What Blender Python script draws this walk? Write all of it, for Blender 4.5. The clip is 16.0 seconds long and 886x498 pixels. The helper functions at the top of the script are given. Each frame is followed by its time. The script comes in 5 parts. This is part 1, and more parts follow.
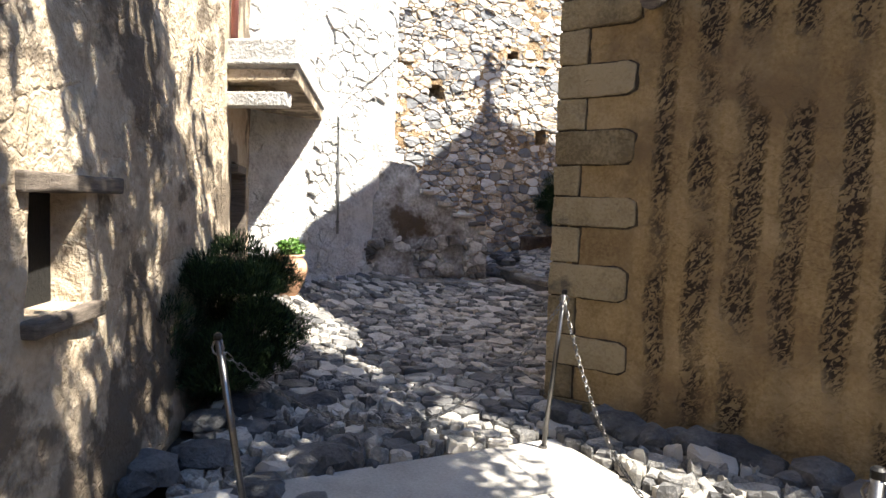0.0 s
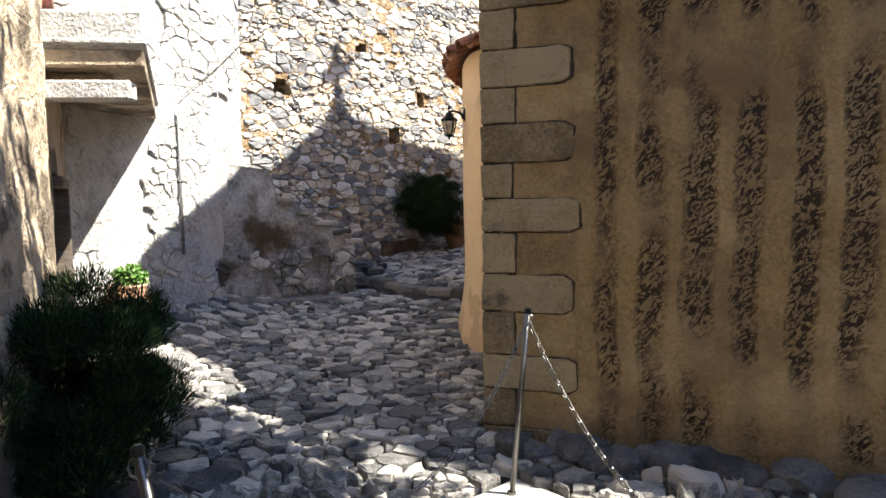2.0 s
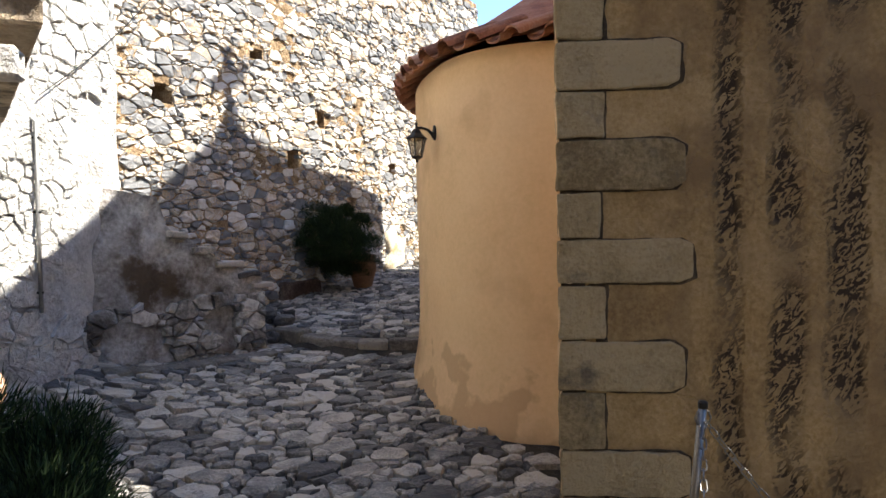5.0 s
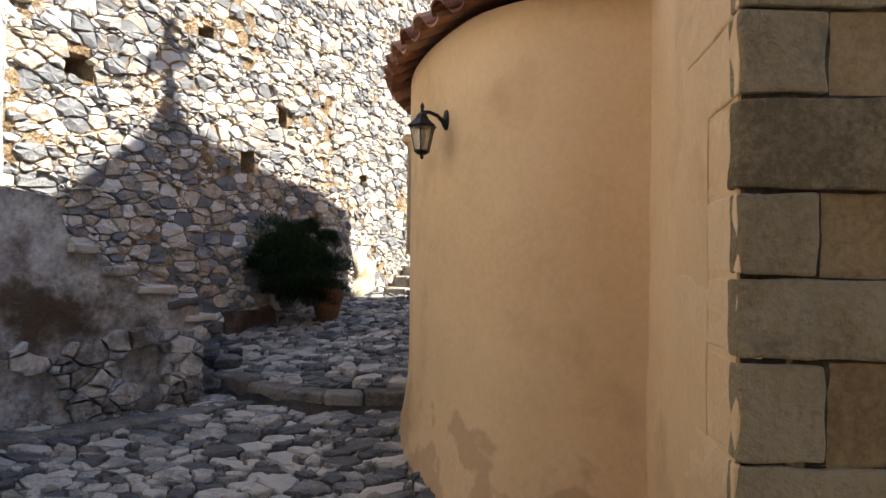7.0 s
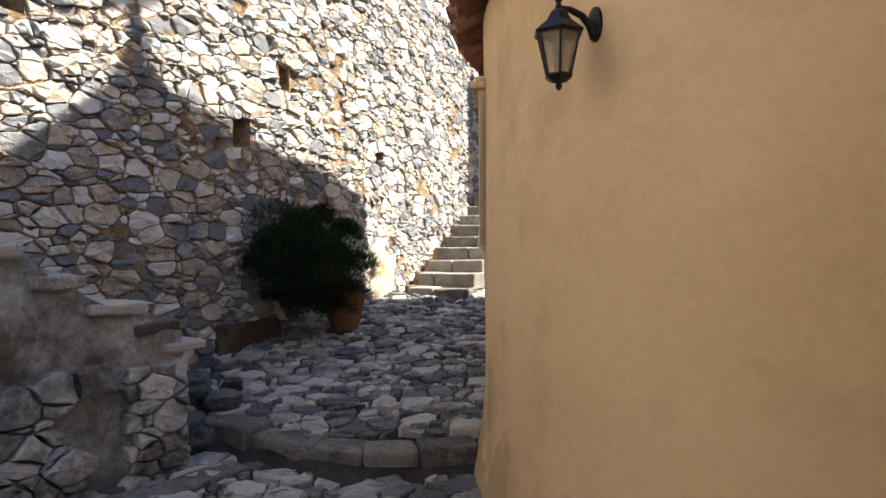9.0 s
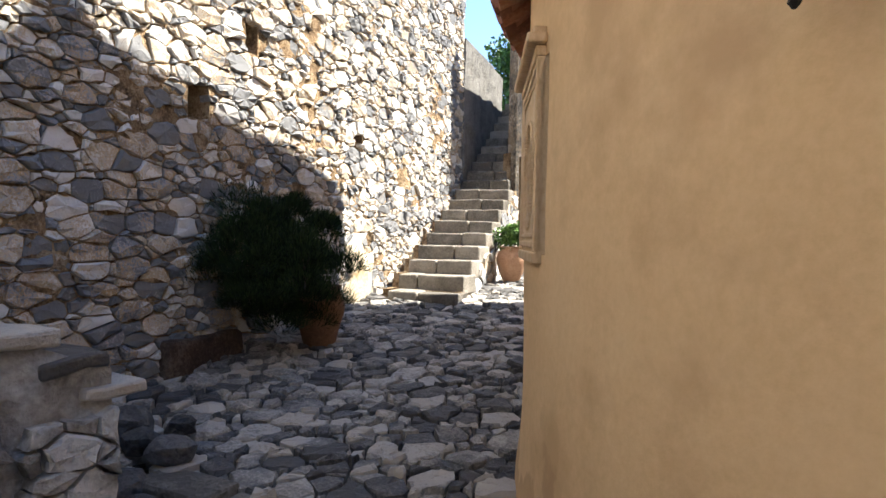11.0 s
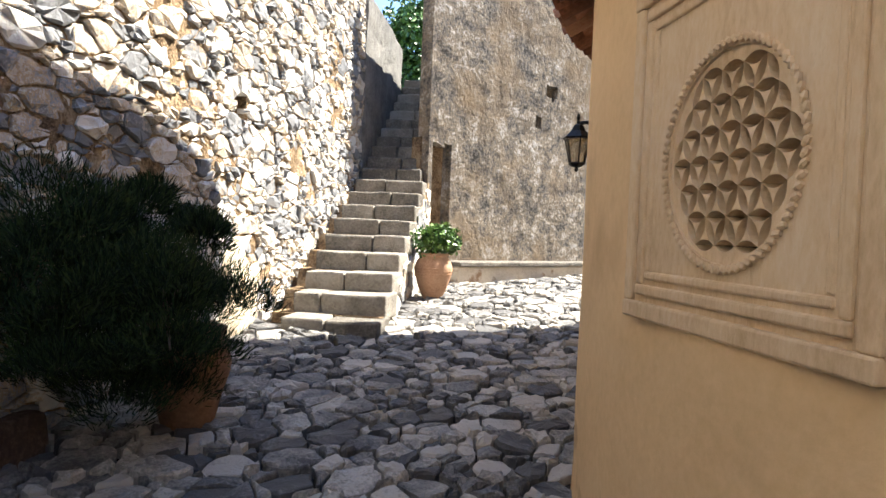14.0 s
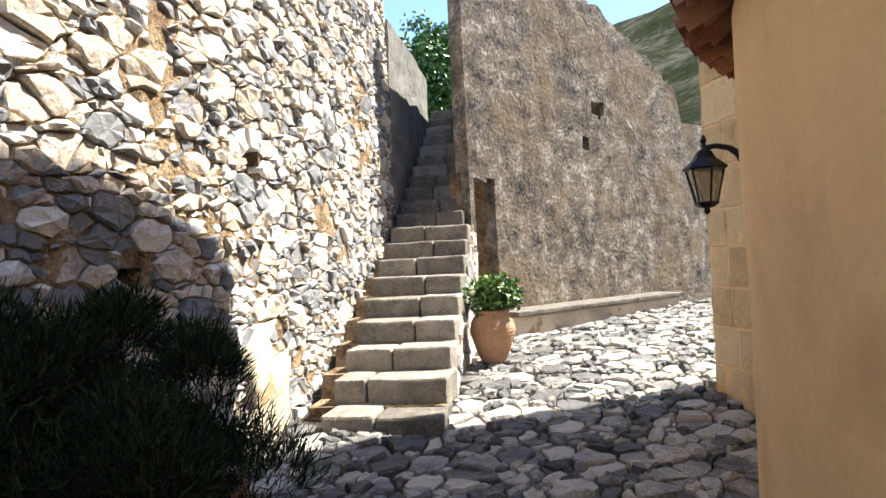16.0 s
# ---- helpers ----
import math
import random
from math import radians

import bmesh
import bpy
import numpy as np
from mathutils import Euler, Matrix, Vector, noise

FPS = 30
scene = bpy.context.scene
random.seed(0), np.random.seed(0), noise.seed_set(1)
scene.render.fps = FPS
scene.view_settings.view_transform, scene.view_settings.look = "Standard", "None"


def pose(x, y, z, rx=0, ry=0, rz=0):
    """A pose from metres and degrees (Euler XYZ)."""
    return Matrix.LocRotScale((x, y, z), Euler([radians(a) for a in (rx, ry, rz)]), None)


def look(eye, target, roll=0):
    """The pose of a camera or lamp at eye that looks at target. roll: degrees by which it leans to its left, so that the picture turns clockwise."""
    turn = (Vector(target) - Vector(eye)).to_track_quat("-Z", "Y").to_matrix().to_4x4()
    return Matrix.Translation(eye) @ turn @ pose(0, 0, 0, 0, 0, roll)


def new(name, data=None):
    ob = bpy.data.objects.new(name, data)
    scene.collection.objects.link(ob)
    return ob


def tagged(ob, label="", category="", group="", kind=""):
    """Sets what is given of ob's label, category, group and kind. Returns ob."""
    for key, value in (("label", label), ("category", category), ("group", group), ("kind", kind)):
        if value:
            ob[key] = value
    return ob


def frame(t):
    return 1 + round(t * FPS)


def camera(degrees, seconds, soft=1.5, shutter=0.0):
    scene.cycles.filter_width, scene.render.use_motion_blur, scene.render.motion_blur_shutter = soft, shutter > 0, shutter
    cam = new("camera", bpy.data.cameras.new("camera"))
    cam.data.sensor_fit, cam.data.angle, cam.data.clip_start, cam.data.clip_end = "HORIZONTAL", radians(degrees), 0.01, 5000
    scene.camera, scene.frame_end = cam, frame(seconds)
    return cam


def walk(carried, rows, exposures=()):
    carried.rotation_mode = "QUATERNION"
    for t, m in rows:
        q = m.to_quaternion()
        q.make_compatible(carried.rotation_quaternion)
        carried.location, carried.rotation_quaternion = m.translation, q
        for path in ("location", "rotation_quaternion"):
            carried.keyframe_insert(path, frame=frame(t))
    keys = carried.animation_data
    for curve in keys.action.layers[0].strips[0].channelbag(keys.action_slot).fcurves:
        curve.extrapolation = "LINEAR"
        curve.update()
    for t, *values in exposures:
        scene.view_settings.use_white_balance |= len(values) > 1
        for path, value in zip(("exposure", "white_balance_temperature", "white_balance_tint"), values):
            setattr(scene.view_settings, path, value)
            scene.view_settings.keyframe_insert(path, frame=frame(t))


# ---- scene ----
cam = camera(69.5, 16.0)
PATH = [
    (0, (2.499, -1.422, 1.695), (1.772, 0.435, 1.555), 2.0),
    (0.5, (2.288, -1.468, 1.741), (1.839, 0.478, 1.631), 3.5),
    (1, (2.092, -1.327, 1.712), (1.745, 0.639, 1.595), 2.9),
    (1.5, (1.873, -1.08, 1.738), (1.627, 0.9, 1.603), 0.3),
    (2, (1.659, -0.892, 1.74), (1.482, 1.096, 1.606), -0.9),
    (2.5, (1.42, -0.717, 1.786), (1.327, 1.277, 1.662), 0.3),
    (3, (1.217, -0.425, 1.775), (1.143, 1.57, 1.663), 0.2),
    (3.5, (1.08, -0.203, 1.802), (1.037, 1.794, 1.699), -0.9),
    (4, (0.873, -0.093, 1.8), (0.969, 1.904, 1.734), -0.8),
    (4.5, (0.675, 0.061, 1.817), (0.912, 2.045, 1.746), -0.6),
    (5, (0.524, 0.319, 1.819), (0.861, 2.29, 1.77), -1.0),
    (5.2, (0.481, 0.395, 1.846), (0.84, 2.362, 1.799), -1.1),
    (7.3, (0.423, 1.965, 1.821), (0.908, 3.905, 1.851), 0.9),
    (7.5, (0.403, 2.085, 1.822), (0.889, 4.025, 1.852), 1.1),
    (8, (0.327, 2.484, 1.84), (0.828, 4.42, 1.875), 1.3),
    (8.5, (0.308, 2.943, 1.794), (0.808, 4.879, 1.803), 0.2),
    (8.7, (0.292, 3.135, 1.823), (0.793, 5.071, 1.823), -0.1),
    (10.8, (0.196, 4.285, 1.94), (0.833, 6.18, 1.905), 1.2),
    (11, (0.178, 4.403, 1.937), (0.831, 6.293, 1.902), 1.2),
    (11.5, (0.098, 4.741, 1.955), (0.899, 6.573, 1.92), 1.8),
    (12, (0.091, 5.014, 1.969), (0.974, 6.808, 1.928), 1.8),
    (12.5, (0.176, 5.422, 1.994), (1.078, 7.207, 1.946), 1.9),
    (13, (0.224, 5.689, 2.019), (1.139, 7.467, 1.966), 1.8),
    (13.5, (0.239, 6.001, 2.044), (1.238, 7.732, 2.003), 2.4),
    (14, (0.298, 6.262, 2.045), (1.361, 7.955, 1.997), 2.3),
    (14.5, (0.501, 6.641, 2.087), (1.593, 8.317, 2.042), 2.2),
    (15, (0.582, 6.845, 2.204), (1.723, 8.487, 2.143), 1.4),
    (15.5, (0.576, 7.008, 2.254), (1.734, 8.639, 2.226), -0.0),
    (16, (0.598, 7.19, 2.29), (1.587, 8.928, 2.324), -2.9),
]
walk(cam, [(t, look(eye, target, roll)) for t, eye, target, roll in PATH],
     [(0, 2.3), (2.5, 2.25), (5, 2.15), (8.5, 2.05), (11, 2.1), (14.5, 2.3), (15.5, 2.25), (16, 2.0)])

# ---- light ----
SUN_WAY = Vector((-1.0, 0.16, -1.55)).normalized()
world = bpy.data.worlds.new("world")
scene.world = world
world.use_nodes = True
wn = world.node_tree
sky = wn.nodes.new("ShaderNodeTexSky")
sky.sky_type = "NISHITA"
sky.sun_disc = False
sky.ozone_density = 4.0
sky.dust_density = 0.1
sky.altitude = 1200
sky.sun_elevation = math.asin(-SUN_WAY.z)
sky.sun_rotation = math.atan2(-SUN_WAY.x, -SUN_WAY.y)
wn.links.new(sky.outputs[0], wn.nodes["Background"].inputs[0])
wn.nodes["Background"].inputs[1].default_value = 0.105
sun_data = bpy.data.lights.new("sun", "SUN")
sun_data.energy, sun_data.angle, sun_data.color = 5.0, radians(0.5), (1.0, 0.935, 0.815)
sun = new("sun", sun_data)
sun.matrix_world = look((20, -3, 20), Vector((20, -3, 20)) + SUN_WAY)


# ---- materials ----
def node(tree, kind, **kw):
    n = tree.nodes.new(kind)
    for k, v in kw.items():
        if k in n.inputs:
            n.inputs[k].default_value = v
    return n


def surface(name, colours, rough=0.85, scale=6.0, fine=60.0, bump=0.35, step=0.02, vary=0.0, stretch=(1, 1, 1), metal=0.0,
            stain=None, stain_scale=1.3, stain_at=(0.52, 0.68), crack=0.0, crack_scale=4.0, sharp=1.0):
    """Noise-driven colour on two scales with relief; vary: change of tone from piece to piece."""
    mat = bpy.data.materials.new(name)
    mat.use_nodes = True
    tr = mat.node_tree
    lk = tr.links.new
    bsdf = tr.nodes["Principled BSDF"]
    bsdf.inputs["Roughness"].default_value = rough
    bsdf.inputs["Metallic"].default_value = metal
    bsdf.inputs["Specular IOR Level"].default_value = 0.2 if rough >= 0.85 else 0.5
    geo = node(tr, "ShaderNodeNewGeometry")
    mp = node(tr, "ShaderNodeMapping")
    mp.inputs["Scale"].default_value = stretch
    lk(geo.outputs["Position"], mp.inputs["Vector"])
    big = node(tr, "ShaderNodeTexNoise", Scale=scale, Detail=6.0, Roughness=0.6)
    small = node(tr, "ShaderNodeTexNoise", Scale=fine, Detail=5.0, Roughness=0.65)
    lk(mp.outputs[0], big.inputs["Vector"])
    lk(mp.outputs[0], small.inputs["Vector"])
    mixv = node(tr, "ShaderNodeMath")
    mixv.operation = "MULTIPLY_ADD"
    lk(small.outputs[0], mixv.inputs[0])
    mixv.inputs[1].default_value = 0.6 * sharp
    half = node(tr, "ShaderNodeMath")
    half.operation = "MULTIPLY_ADD"
    lk(big.outputs[0], half.inputs[0])
    half.inputs[1].default_value = 0.75 * sharp
    half.inputs[2].default_value = 0.5 - 0.675 * sharp
    lk(half.outputs[0], mixv.inputs[2])
    fac = mixv.outputs[0]
    if vary > 0:
        oi = node(tr, "ShaderNodeObjectInfo")
        add = node(tr, "ShaderNodeMath")
        add.operation = "ADD"
        lk(oi.outputs["Random"], add.inputs[0])
        lk(geo.outputs["Random Per Island"], add.inputs[1])
        fr = node(tr, "ShaderNodeMath")
        fr.operation = "FRACT"
        lk(add.outputs[0], fr.inputs[0])
        ma = node(tr, "ShaderNodeMath")
        ma.operation = "MULTIPLY_ADD"
        lk(fr.outputs[0], ma.inputs[0])
        ma.inputs[1].default_value = vary
        off = node(tr, "ShaderNodeMath")
        off.operation = "ADD"
        lk(fac, off.inputs[0])
        off.inputs[1].default_value = -vary / 2
        lk(off.outputs[0], ma.inputs[2])
        fac = ma.outputs[0]
    ramp = node(tr, "ShaderNodeValToRGB")
    els = ramp.color_ramp.elements
    n = len(colours)
    while len(els) < n:
        els.new(0.5)
    for i, c in enumerate(colours):
        els[i].position = 0.28 + 0.44 * i / max(1, n - 1)
        els[i].color = (*c, 1)
    lk(fac, ramp.inputs[0])
    col = ramp.outputs[0]
    if stain:
        sn = node(tr, "ShaderNodeTexNoise", Scale=stain_scale, Detail=7.0, Roughness=0.62)
        lk(mp.outputs[0], sn.inputs["Vector"])
        mr = node(tr, "ShaderNodeMapRange")
        mr.inputs[1].default_value, mr.inputs[2].default_value = stain_at
        lk(sn.outputs[0], mr.inputs[0])
        mx = node(tr, "ShaderNodeMix")
        mx.data_type = "RGBA"
        lk(mr.outputs[0], mx.inputs["Factor"])
        lk(col, mx.inputs[6])
        mx.inputs[7].default_value = (*stain, 1)
        col = mx.outputs[2]
    lk(col, bsdf.inputs["Base Color"])
    bp = node(tr, "ShaderNodeBump", Strength=bump, Distance=step)
    hsum = node(tr, "ShaderNodeMath")
    hsum.operation = "ADD"
    lk(big.outputs[0], hsum.inputs[0])
    lk(small.outputs[0], hsum.inputs[1])
    height = hsum.outputs[0]
    if crack > 0:
        vo = node(tr, "ShaderNodeTexVoronoi", Scale=crack_scale)
        vo.feature = "DISTANCE_TO_EDGE"
        wob = node(tr, "ShaderNodeVectorMath")
        wob.operation = "MULTIPLY_ADD"
        lk(big.outputs["Color"], wob.inputs[0])
        wob.inputs[1].default_value = (0.35, 0.35, 0.35)
        lk(mp.outputs[0], wob.inputs[2])
        lk(wob.outputs[0], vo.inputs["Vector"])
        mr2 = node(tr, "ShaderNodeMapRange")
        mr2.inputs[1].default_value, mr2.inputs[2].default_value = 0.0, 0.03
        mr2.inputs[3].default_value, mr2.inputs[4].default_value = -crack, 0.0
        lk(vo.outputs["Distance"], mr2.inputs[0])
        ad = node(tr, "ShaderNodeMath")
        ad.operation = "ADD"
        lk(height, ad.inputs[0])
        lk(mr2.outputs[0], ad.inputs[1])
        height = ad.outputs[0]
    lk(height, bp.inputs["Height"])
    lk(bp.outputs[0], bsdf.inputs["Normal"])
    return mat


RUBBLE = surface("rubble_stone", [(0.2, 0.205, 0.215), (0.34, 0.34, 0.345), (0.43, 0.3, 0.165), (0.52, 0.51, 0.49), (0.54, 0.42, 0.27), (0.66, 0.64, 0.61)], 0.85, 7, 60, 0.6, 0.018, 0.9, sharp=1.3)
MORTAR = surface("lime_mortar", [(0.13, 0.085, 0.05), (0.33, 0.225, 0.13), (0.48, 0.37, 0.24)], 0.95, 8, 45, 1.0, 0.05, sharp=1.6)
COBBLE = surface("cobble_stone", [(0.07, 0.069, 0.07), (0.16, 0.155, 0.148), (0.26, 0.245, 0.222), (0.42, 0.39, 0.345)], 0.6, 6, 60, 0.7, 0.018, 0.75, sharp=1.25)
EARTH = surface("packed_earth", [(0.02, 0.017, 0.014), (0.05, 0.042, 0.034), (0.1, 0.085, 0.068)], 0.95, 5, 60, 0.9, 0.03)
PEACH = surface("peach_lime_render", [(0.63, 0.435, 0.24), (0.7, 0.49, 0.28), (0.75, 0.54, 0.32)], 0.9, 1.6, 30, 0.15, 0.012, stain=(0.57, 0.385, 0.215), stain_scale=1.2, stain_at=(0.54, 0.66))
QUOIN = surface("dressed_sandstone", [(0.16, 0.122, 0.068), (0.27, 0.21, 0.12), (0.34, 0.27, 0.165)], 0.9, 4, 45, 0.9, 0.03, 0.4, sharp=1.3, stain=(0.13, 0.11, 0.08), stain_scale=5, stain_at=(0.58, 0.72))
WHITE = surface("old_whitewash", [(0.4, 0.39, 0.38), (0.64, 0.63, 0.61), (0.77, 0.76, 0.74)], 0.92, 3.5, 25, 1.0, 0.06, crack=0.2, crack_scale=5, stain=(0.3, 0.29, 0.275), stain_scale=1.6, stain_at=(0.55, 0.7))
HOUSE = surface("crumbling_house_render", [(0.32, 0.25, 0.175), (0.5, 0.405, 0.295), (0.6, 0.52, 0.41)], 0.92, 2.5, 22, 1.0, 0.05, crack=0.22, crack_scale=2.2, stain=(0.17, 0.135, 0.1), stain_scale=1.3, stain_at=(0.5, 0.55))
RUIN = surface("grey_lichened_render", [(0.05, 0.047, 0.044), (0.145, 0.13, 0.115), (0.21, 0.17, 0.125), (0.37, 0.35, 0.325)], 0.95, 5, 26, 0.6, 0.025, stain=(0.19, 0.14, 0.09), stain_scale=1.2, stain_at=(0.46, 0.66), sharp=1.7, crack=0.3, crack_scale=0.7)
STEP = surface("worn_grey_step_stone", [(0.12, 0.11, 0.096), (0.235, 0.215, 0.185), (0.35, 0.32, 0.28)], 0.85, 7, 45, 0.8, 0.025, 0.4)
CONCRETE = surface("pale_concrete", [(0.22, 0.21, 0.195), (0.32, 0.305, 0.28), (0.4, 0.385, 0.36)], 0.9, 3, 60, 0.3, 0.01)
TILE = surface("terracotta_roof_tile", [(0.18, 0.08, 0.05), (0.34, 0.15, 0.09), (0.42, 0.24, 0.16)], 0.85, 6, 50, 0.4, 0.01, 0.4)
TERRACOTTA = surface("terracotta_pot", [(0.32, 0.17, 0.1), (0.46, 0.27, 0.165), (0.54, 0.37, 0.25)], 0.8, 5, 50, 0.25, 0.008)
WOOD = surface("weathered_wood", [(0.05, 0.042, 0.036), (0.13, 0.105, 0.085), (0.22, 0.185, 0.15)], 0.85, 8, 60, 0.6, 0.015, stretch=(1, 1, 8))
# near-black colour that paints the shade inside openings
DARK = surface("shade_black_fill", [(0.008, 0.008, 0.008), (0.014, 0.013, 0.012)], 0.95)
IRON = surface("black_painted_iron", [(0.012, 0.012, 0.013), (0.03, 0.029, 0.028)], 0.5, 10, 80, 0.15, 0.004, metal=0.6)
STEEL = surface("stainless_steel", [(0.1, 0.1, 0.1), (0.22, 0.21, 0.2)], 0.35, 10, 120, 0.05, 0.002, metal=1.0)
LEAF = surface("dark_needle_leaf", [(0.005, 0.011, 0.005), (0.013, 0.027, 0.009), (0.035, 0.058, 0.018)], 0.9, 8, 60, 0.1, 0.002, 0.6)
SHRUB = surface("glossy_green_leaf", [(0.03, 0.08, 0.012), (0.07, 0.16, 0.025), (0.13, 0.24, 0.05)], 0.4, 8, 60, 0.1, 0.002, 0.6)
BARK = surface("brown_bark", [(0.05, 0.04, 0.03), (0.12, 0.095, 0.07)], 0.95, 10, 60, 0.8, 0.02)
SCRUB = surface("hillside_scrub", [(0.012, 0.018, 0.008), (0.03, 0.034, 0.02), (0.11, 0.1, 0.08)], 1.0, 0.09, 0.5, 0.6, 0.6)


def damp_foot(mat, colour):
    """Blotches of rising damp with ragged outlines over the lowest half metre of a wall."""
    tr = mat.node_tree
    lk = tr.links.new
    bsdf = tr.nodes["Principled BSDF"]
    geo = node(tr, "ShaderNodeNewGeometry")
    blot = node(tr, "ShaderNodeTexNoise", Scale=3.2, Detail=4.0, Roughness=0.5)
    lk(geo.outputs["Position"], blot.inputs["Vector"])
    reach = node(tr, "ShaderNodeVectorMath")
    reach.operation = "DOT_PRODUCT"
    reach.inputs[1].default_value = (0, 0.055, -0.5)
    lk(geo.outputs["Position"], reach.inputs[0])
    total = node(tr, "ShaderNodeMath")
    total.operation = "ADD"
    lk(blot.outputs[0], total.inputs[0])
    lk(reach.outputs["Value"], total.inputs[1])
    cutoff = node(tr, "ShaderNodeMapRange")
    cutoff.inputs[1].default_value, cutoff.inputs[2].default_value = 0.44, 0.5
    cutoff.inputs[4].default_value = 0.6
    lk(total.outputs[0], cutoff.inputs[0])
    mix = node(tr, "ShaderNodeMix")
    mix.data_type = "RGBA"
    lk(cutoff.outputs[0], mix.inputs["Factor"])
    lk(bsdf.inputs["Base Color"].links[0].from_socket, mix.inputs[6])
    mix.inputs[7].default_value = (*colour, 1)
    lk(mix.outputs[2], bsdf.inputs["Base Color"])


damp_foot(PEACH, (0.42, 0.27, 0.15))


def streaked_render():
    """Ochre render with upright bands of pitted, blackened decay."""
    mat = surface("weathered_ochre_render", [(0.17, 0.11, 0.05), (0.26, 0.18, 0.085), (0.34, 0.245, 0.13)], 0.92, 2.5, 45, 0.7, 0.02, sharp=1.25, crack=0.3, crack_scale=3.5, stain=(0.17, 0.115, 0.06), stain_scale=1.6, stain_at=(0.5, 0.66))
    tr = mat.node_tree
    lk = tr.links.new
    bsdf = tr.nodes["Principled BSDF"]
    geo = node(tr, "ShaderNodeNewGeometry")
    along = node(tr, "ShaderNodeVectorMath")
    along.operation = "DOT_PRODUCT"
    along.inputs[1].default_value = (0.965, -0.262, 0)
    lk(geo.outputs["Position"], along.inputs[0])
    warp = node(tr, "ShaderNodeTexNoise", Scale=1.4, Detail=3.0)
    lk(geo.outputs["Position"], warp.inputs["Vector"])
    pos = node(tr, "ShaderNodeMath")
    pos.operation = "MULTIPLY_ADD"
    lk(warp.outputs[0], pos.inputs[0])
    pos.inputs[1].default_value = 0.12
    lk(along.outputs["Value"], pos.inputs[2])
    ph = node(tr, "ShaderNodeMath")
    ph.operation = "MULTIPLY_ADD"
    lk(pos.outputs[0], ph.inputs[0])
    ph.inputs[1].default_value = 2 * math.pi / 0.256
    ph.inputs[2].default_value = -2 * math.pi * 2.01 / 0.256
    wave = node(tr, "ShaderNodeMath")
    wave.operation = "COSINE"
    lk(ph.outputs[0], wave.inputs[0])
    uneven = node(tr, "ShaderNodeTexNoise", Scale=2.3, Detail=1.0)
    uneven.noise_dimensions = "1D"
    lk(pos.outputs[0], uneven.inputs["W"])
    tot = node(tr, "ShaderNodeMath")
    tot.operation = "MULTIPLY_ADD"
    lk(uneven.outputs[0], tot.inputs[0])
    tot.inputs[1].default_value = 3.2
    lk(wave.outputs[0], tot.inputs[2])
    band = node(tr, "ShaderNodeMapRange")
    band.inputs[1].default_value, band.inputs[2].default_value = 0.9, 2.5
    lk(tot.outputs[0], band.inputs[0])
    # the decay begins past the quoins
    past = node(tr, "ShaderNodeMapRange")
    past.inputs[1].default_value, past.inputs[2].default_value = 1.27, 1.38
    lk(pos.outputs[0], past.inputs[0])
    lk(past.outputs[0], band.inputs[4])
    # pits: slanting worn ripples inside the bands
    mp = node(tr, "ShaderNodeMapping")
    mp.vector_type = "TEXTURE"
    mp.inputs["Scale"].default_value = (0.028, 0.028, 0.066)
    mp.inputs["Rotation"].default_value = (0.0, 0.75, 0.0)
    lk(geo.outputs["Position"], mp.inputs["Vector"])
    pit = node(tr, "ShaderNodeTexNoise", Scale=1.0, Detail=3.5, Roughness=0.6, Distortion=1.6)
    lk(mp.outputs[0], pit.inputs["Vector"])
    pm = node(tr, "ShaderNodeMapRange")
    pm.inputs[1].default_value, pm.inputs[2].default_value = 0.5, 0.52
    lk(pit.outputs[0], pm.inputs[0])
    patch = node(tr, "ShaderNodeTexNoise", Scale=2.0, Detail=3.0)
    lk(geo.outputs["Position"], patch.inputs["Vector"])
    pr = node(tr, "ShaderNodeMapRange")
    pr.inputs[1].default_value, pr.inputs[2].default_value = 0.36, 0.54
    lk(patch.outputs[0], pr.inputs[0])
    m1 = node(tr, "ShaderNodeMath")
    m1.operation = "MULTIPLY"
    lk(band.outputs[0], m1.inputs[0])
    lk(pm.outputs[0], m1.inputs[1])
    m2 = node(tr, "ShaderNodeMath")
    m2.operation = "MULTIPLY"
    lk(m1.outputs[0], m2.inputs[0])
    lk(pr.outputs[0], m2.inputs[1])
    crisp = node(tr, "ShaderNodeMapRange")
    crisp.inputs[1].default_value, crisp.inputs[2].default_value = 0.08, 0.6
    lk(m2.outputs[0], crisp.inputs[0])
    old = bsdf.inputs["Base Color"].links[0].from_socket
    wash = node(tr, "ShaderNodeMix")
    wash.data_type = "RGBA"
    half = node(tr, "ShaderNodeMath")
    half.operation = "MULTIPLY"
    half.inputs[1].default_value = 0.4
    lk(band.outputs[0], half.inputs[0])
    lk(half.outputs[0], wash.inputs["Factor"])
    lk(old, wash.inputs[6])
    wash.inputs[7].default_value = (0.15, 0.11, 0.065, 1)
    mx = node(tr, "ShaderNodeMix")
    mx.data_type = "RGBA"
    lk(crisp.outputs[0], mx.inputs["Factor"])
    lk(wash.outputs[2], mx.inputs[6])
    mx.inputs[7].default_value = (0.035, 0.024, 0.015, 1)
    lk(mx.outputs[2], bsdf.inputs["Base Color"])
    bp = node(tr, "ShaderNodeBump", Strength=1.0, Distance=0.05)
    bp.invert = True
    lk(crisp.outputs[0], bp.inputs["Height"])
    lk(bsdf.inputs["Normal"].links[0].from_socket, bp.inputs["Normal"])
    lk(bp.outputs[0], bsdf.inputs["Normal"])
    return mat


OCHRE = streaked_render()


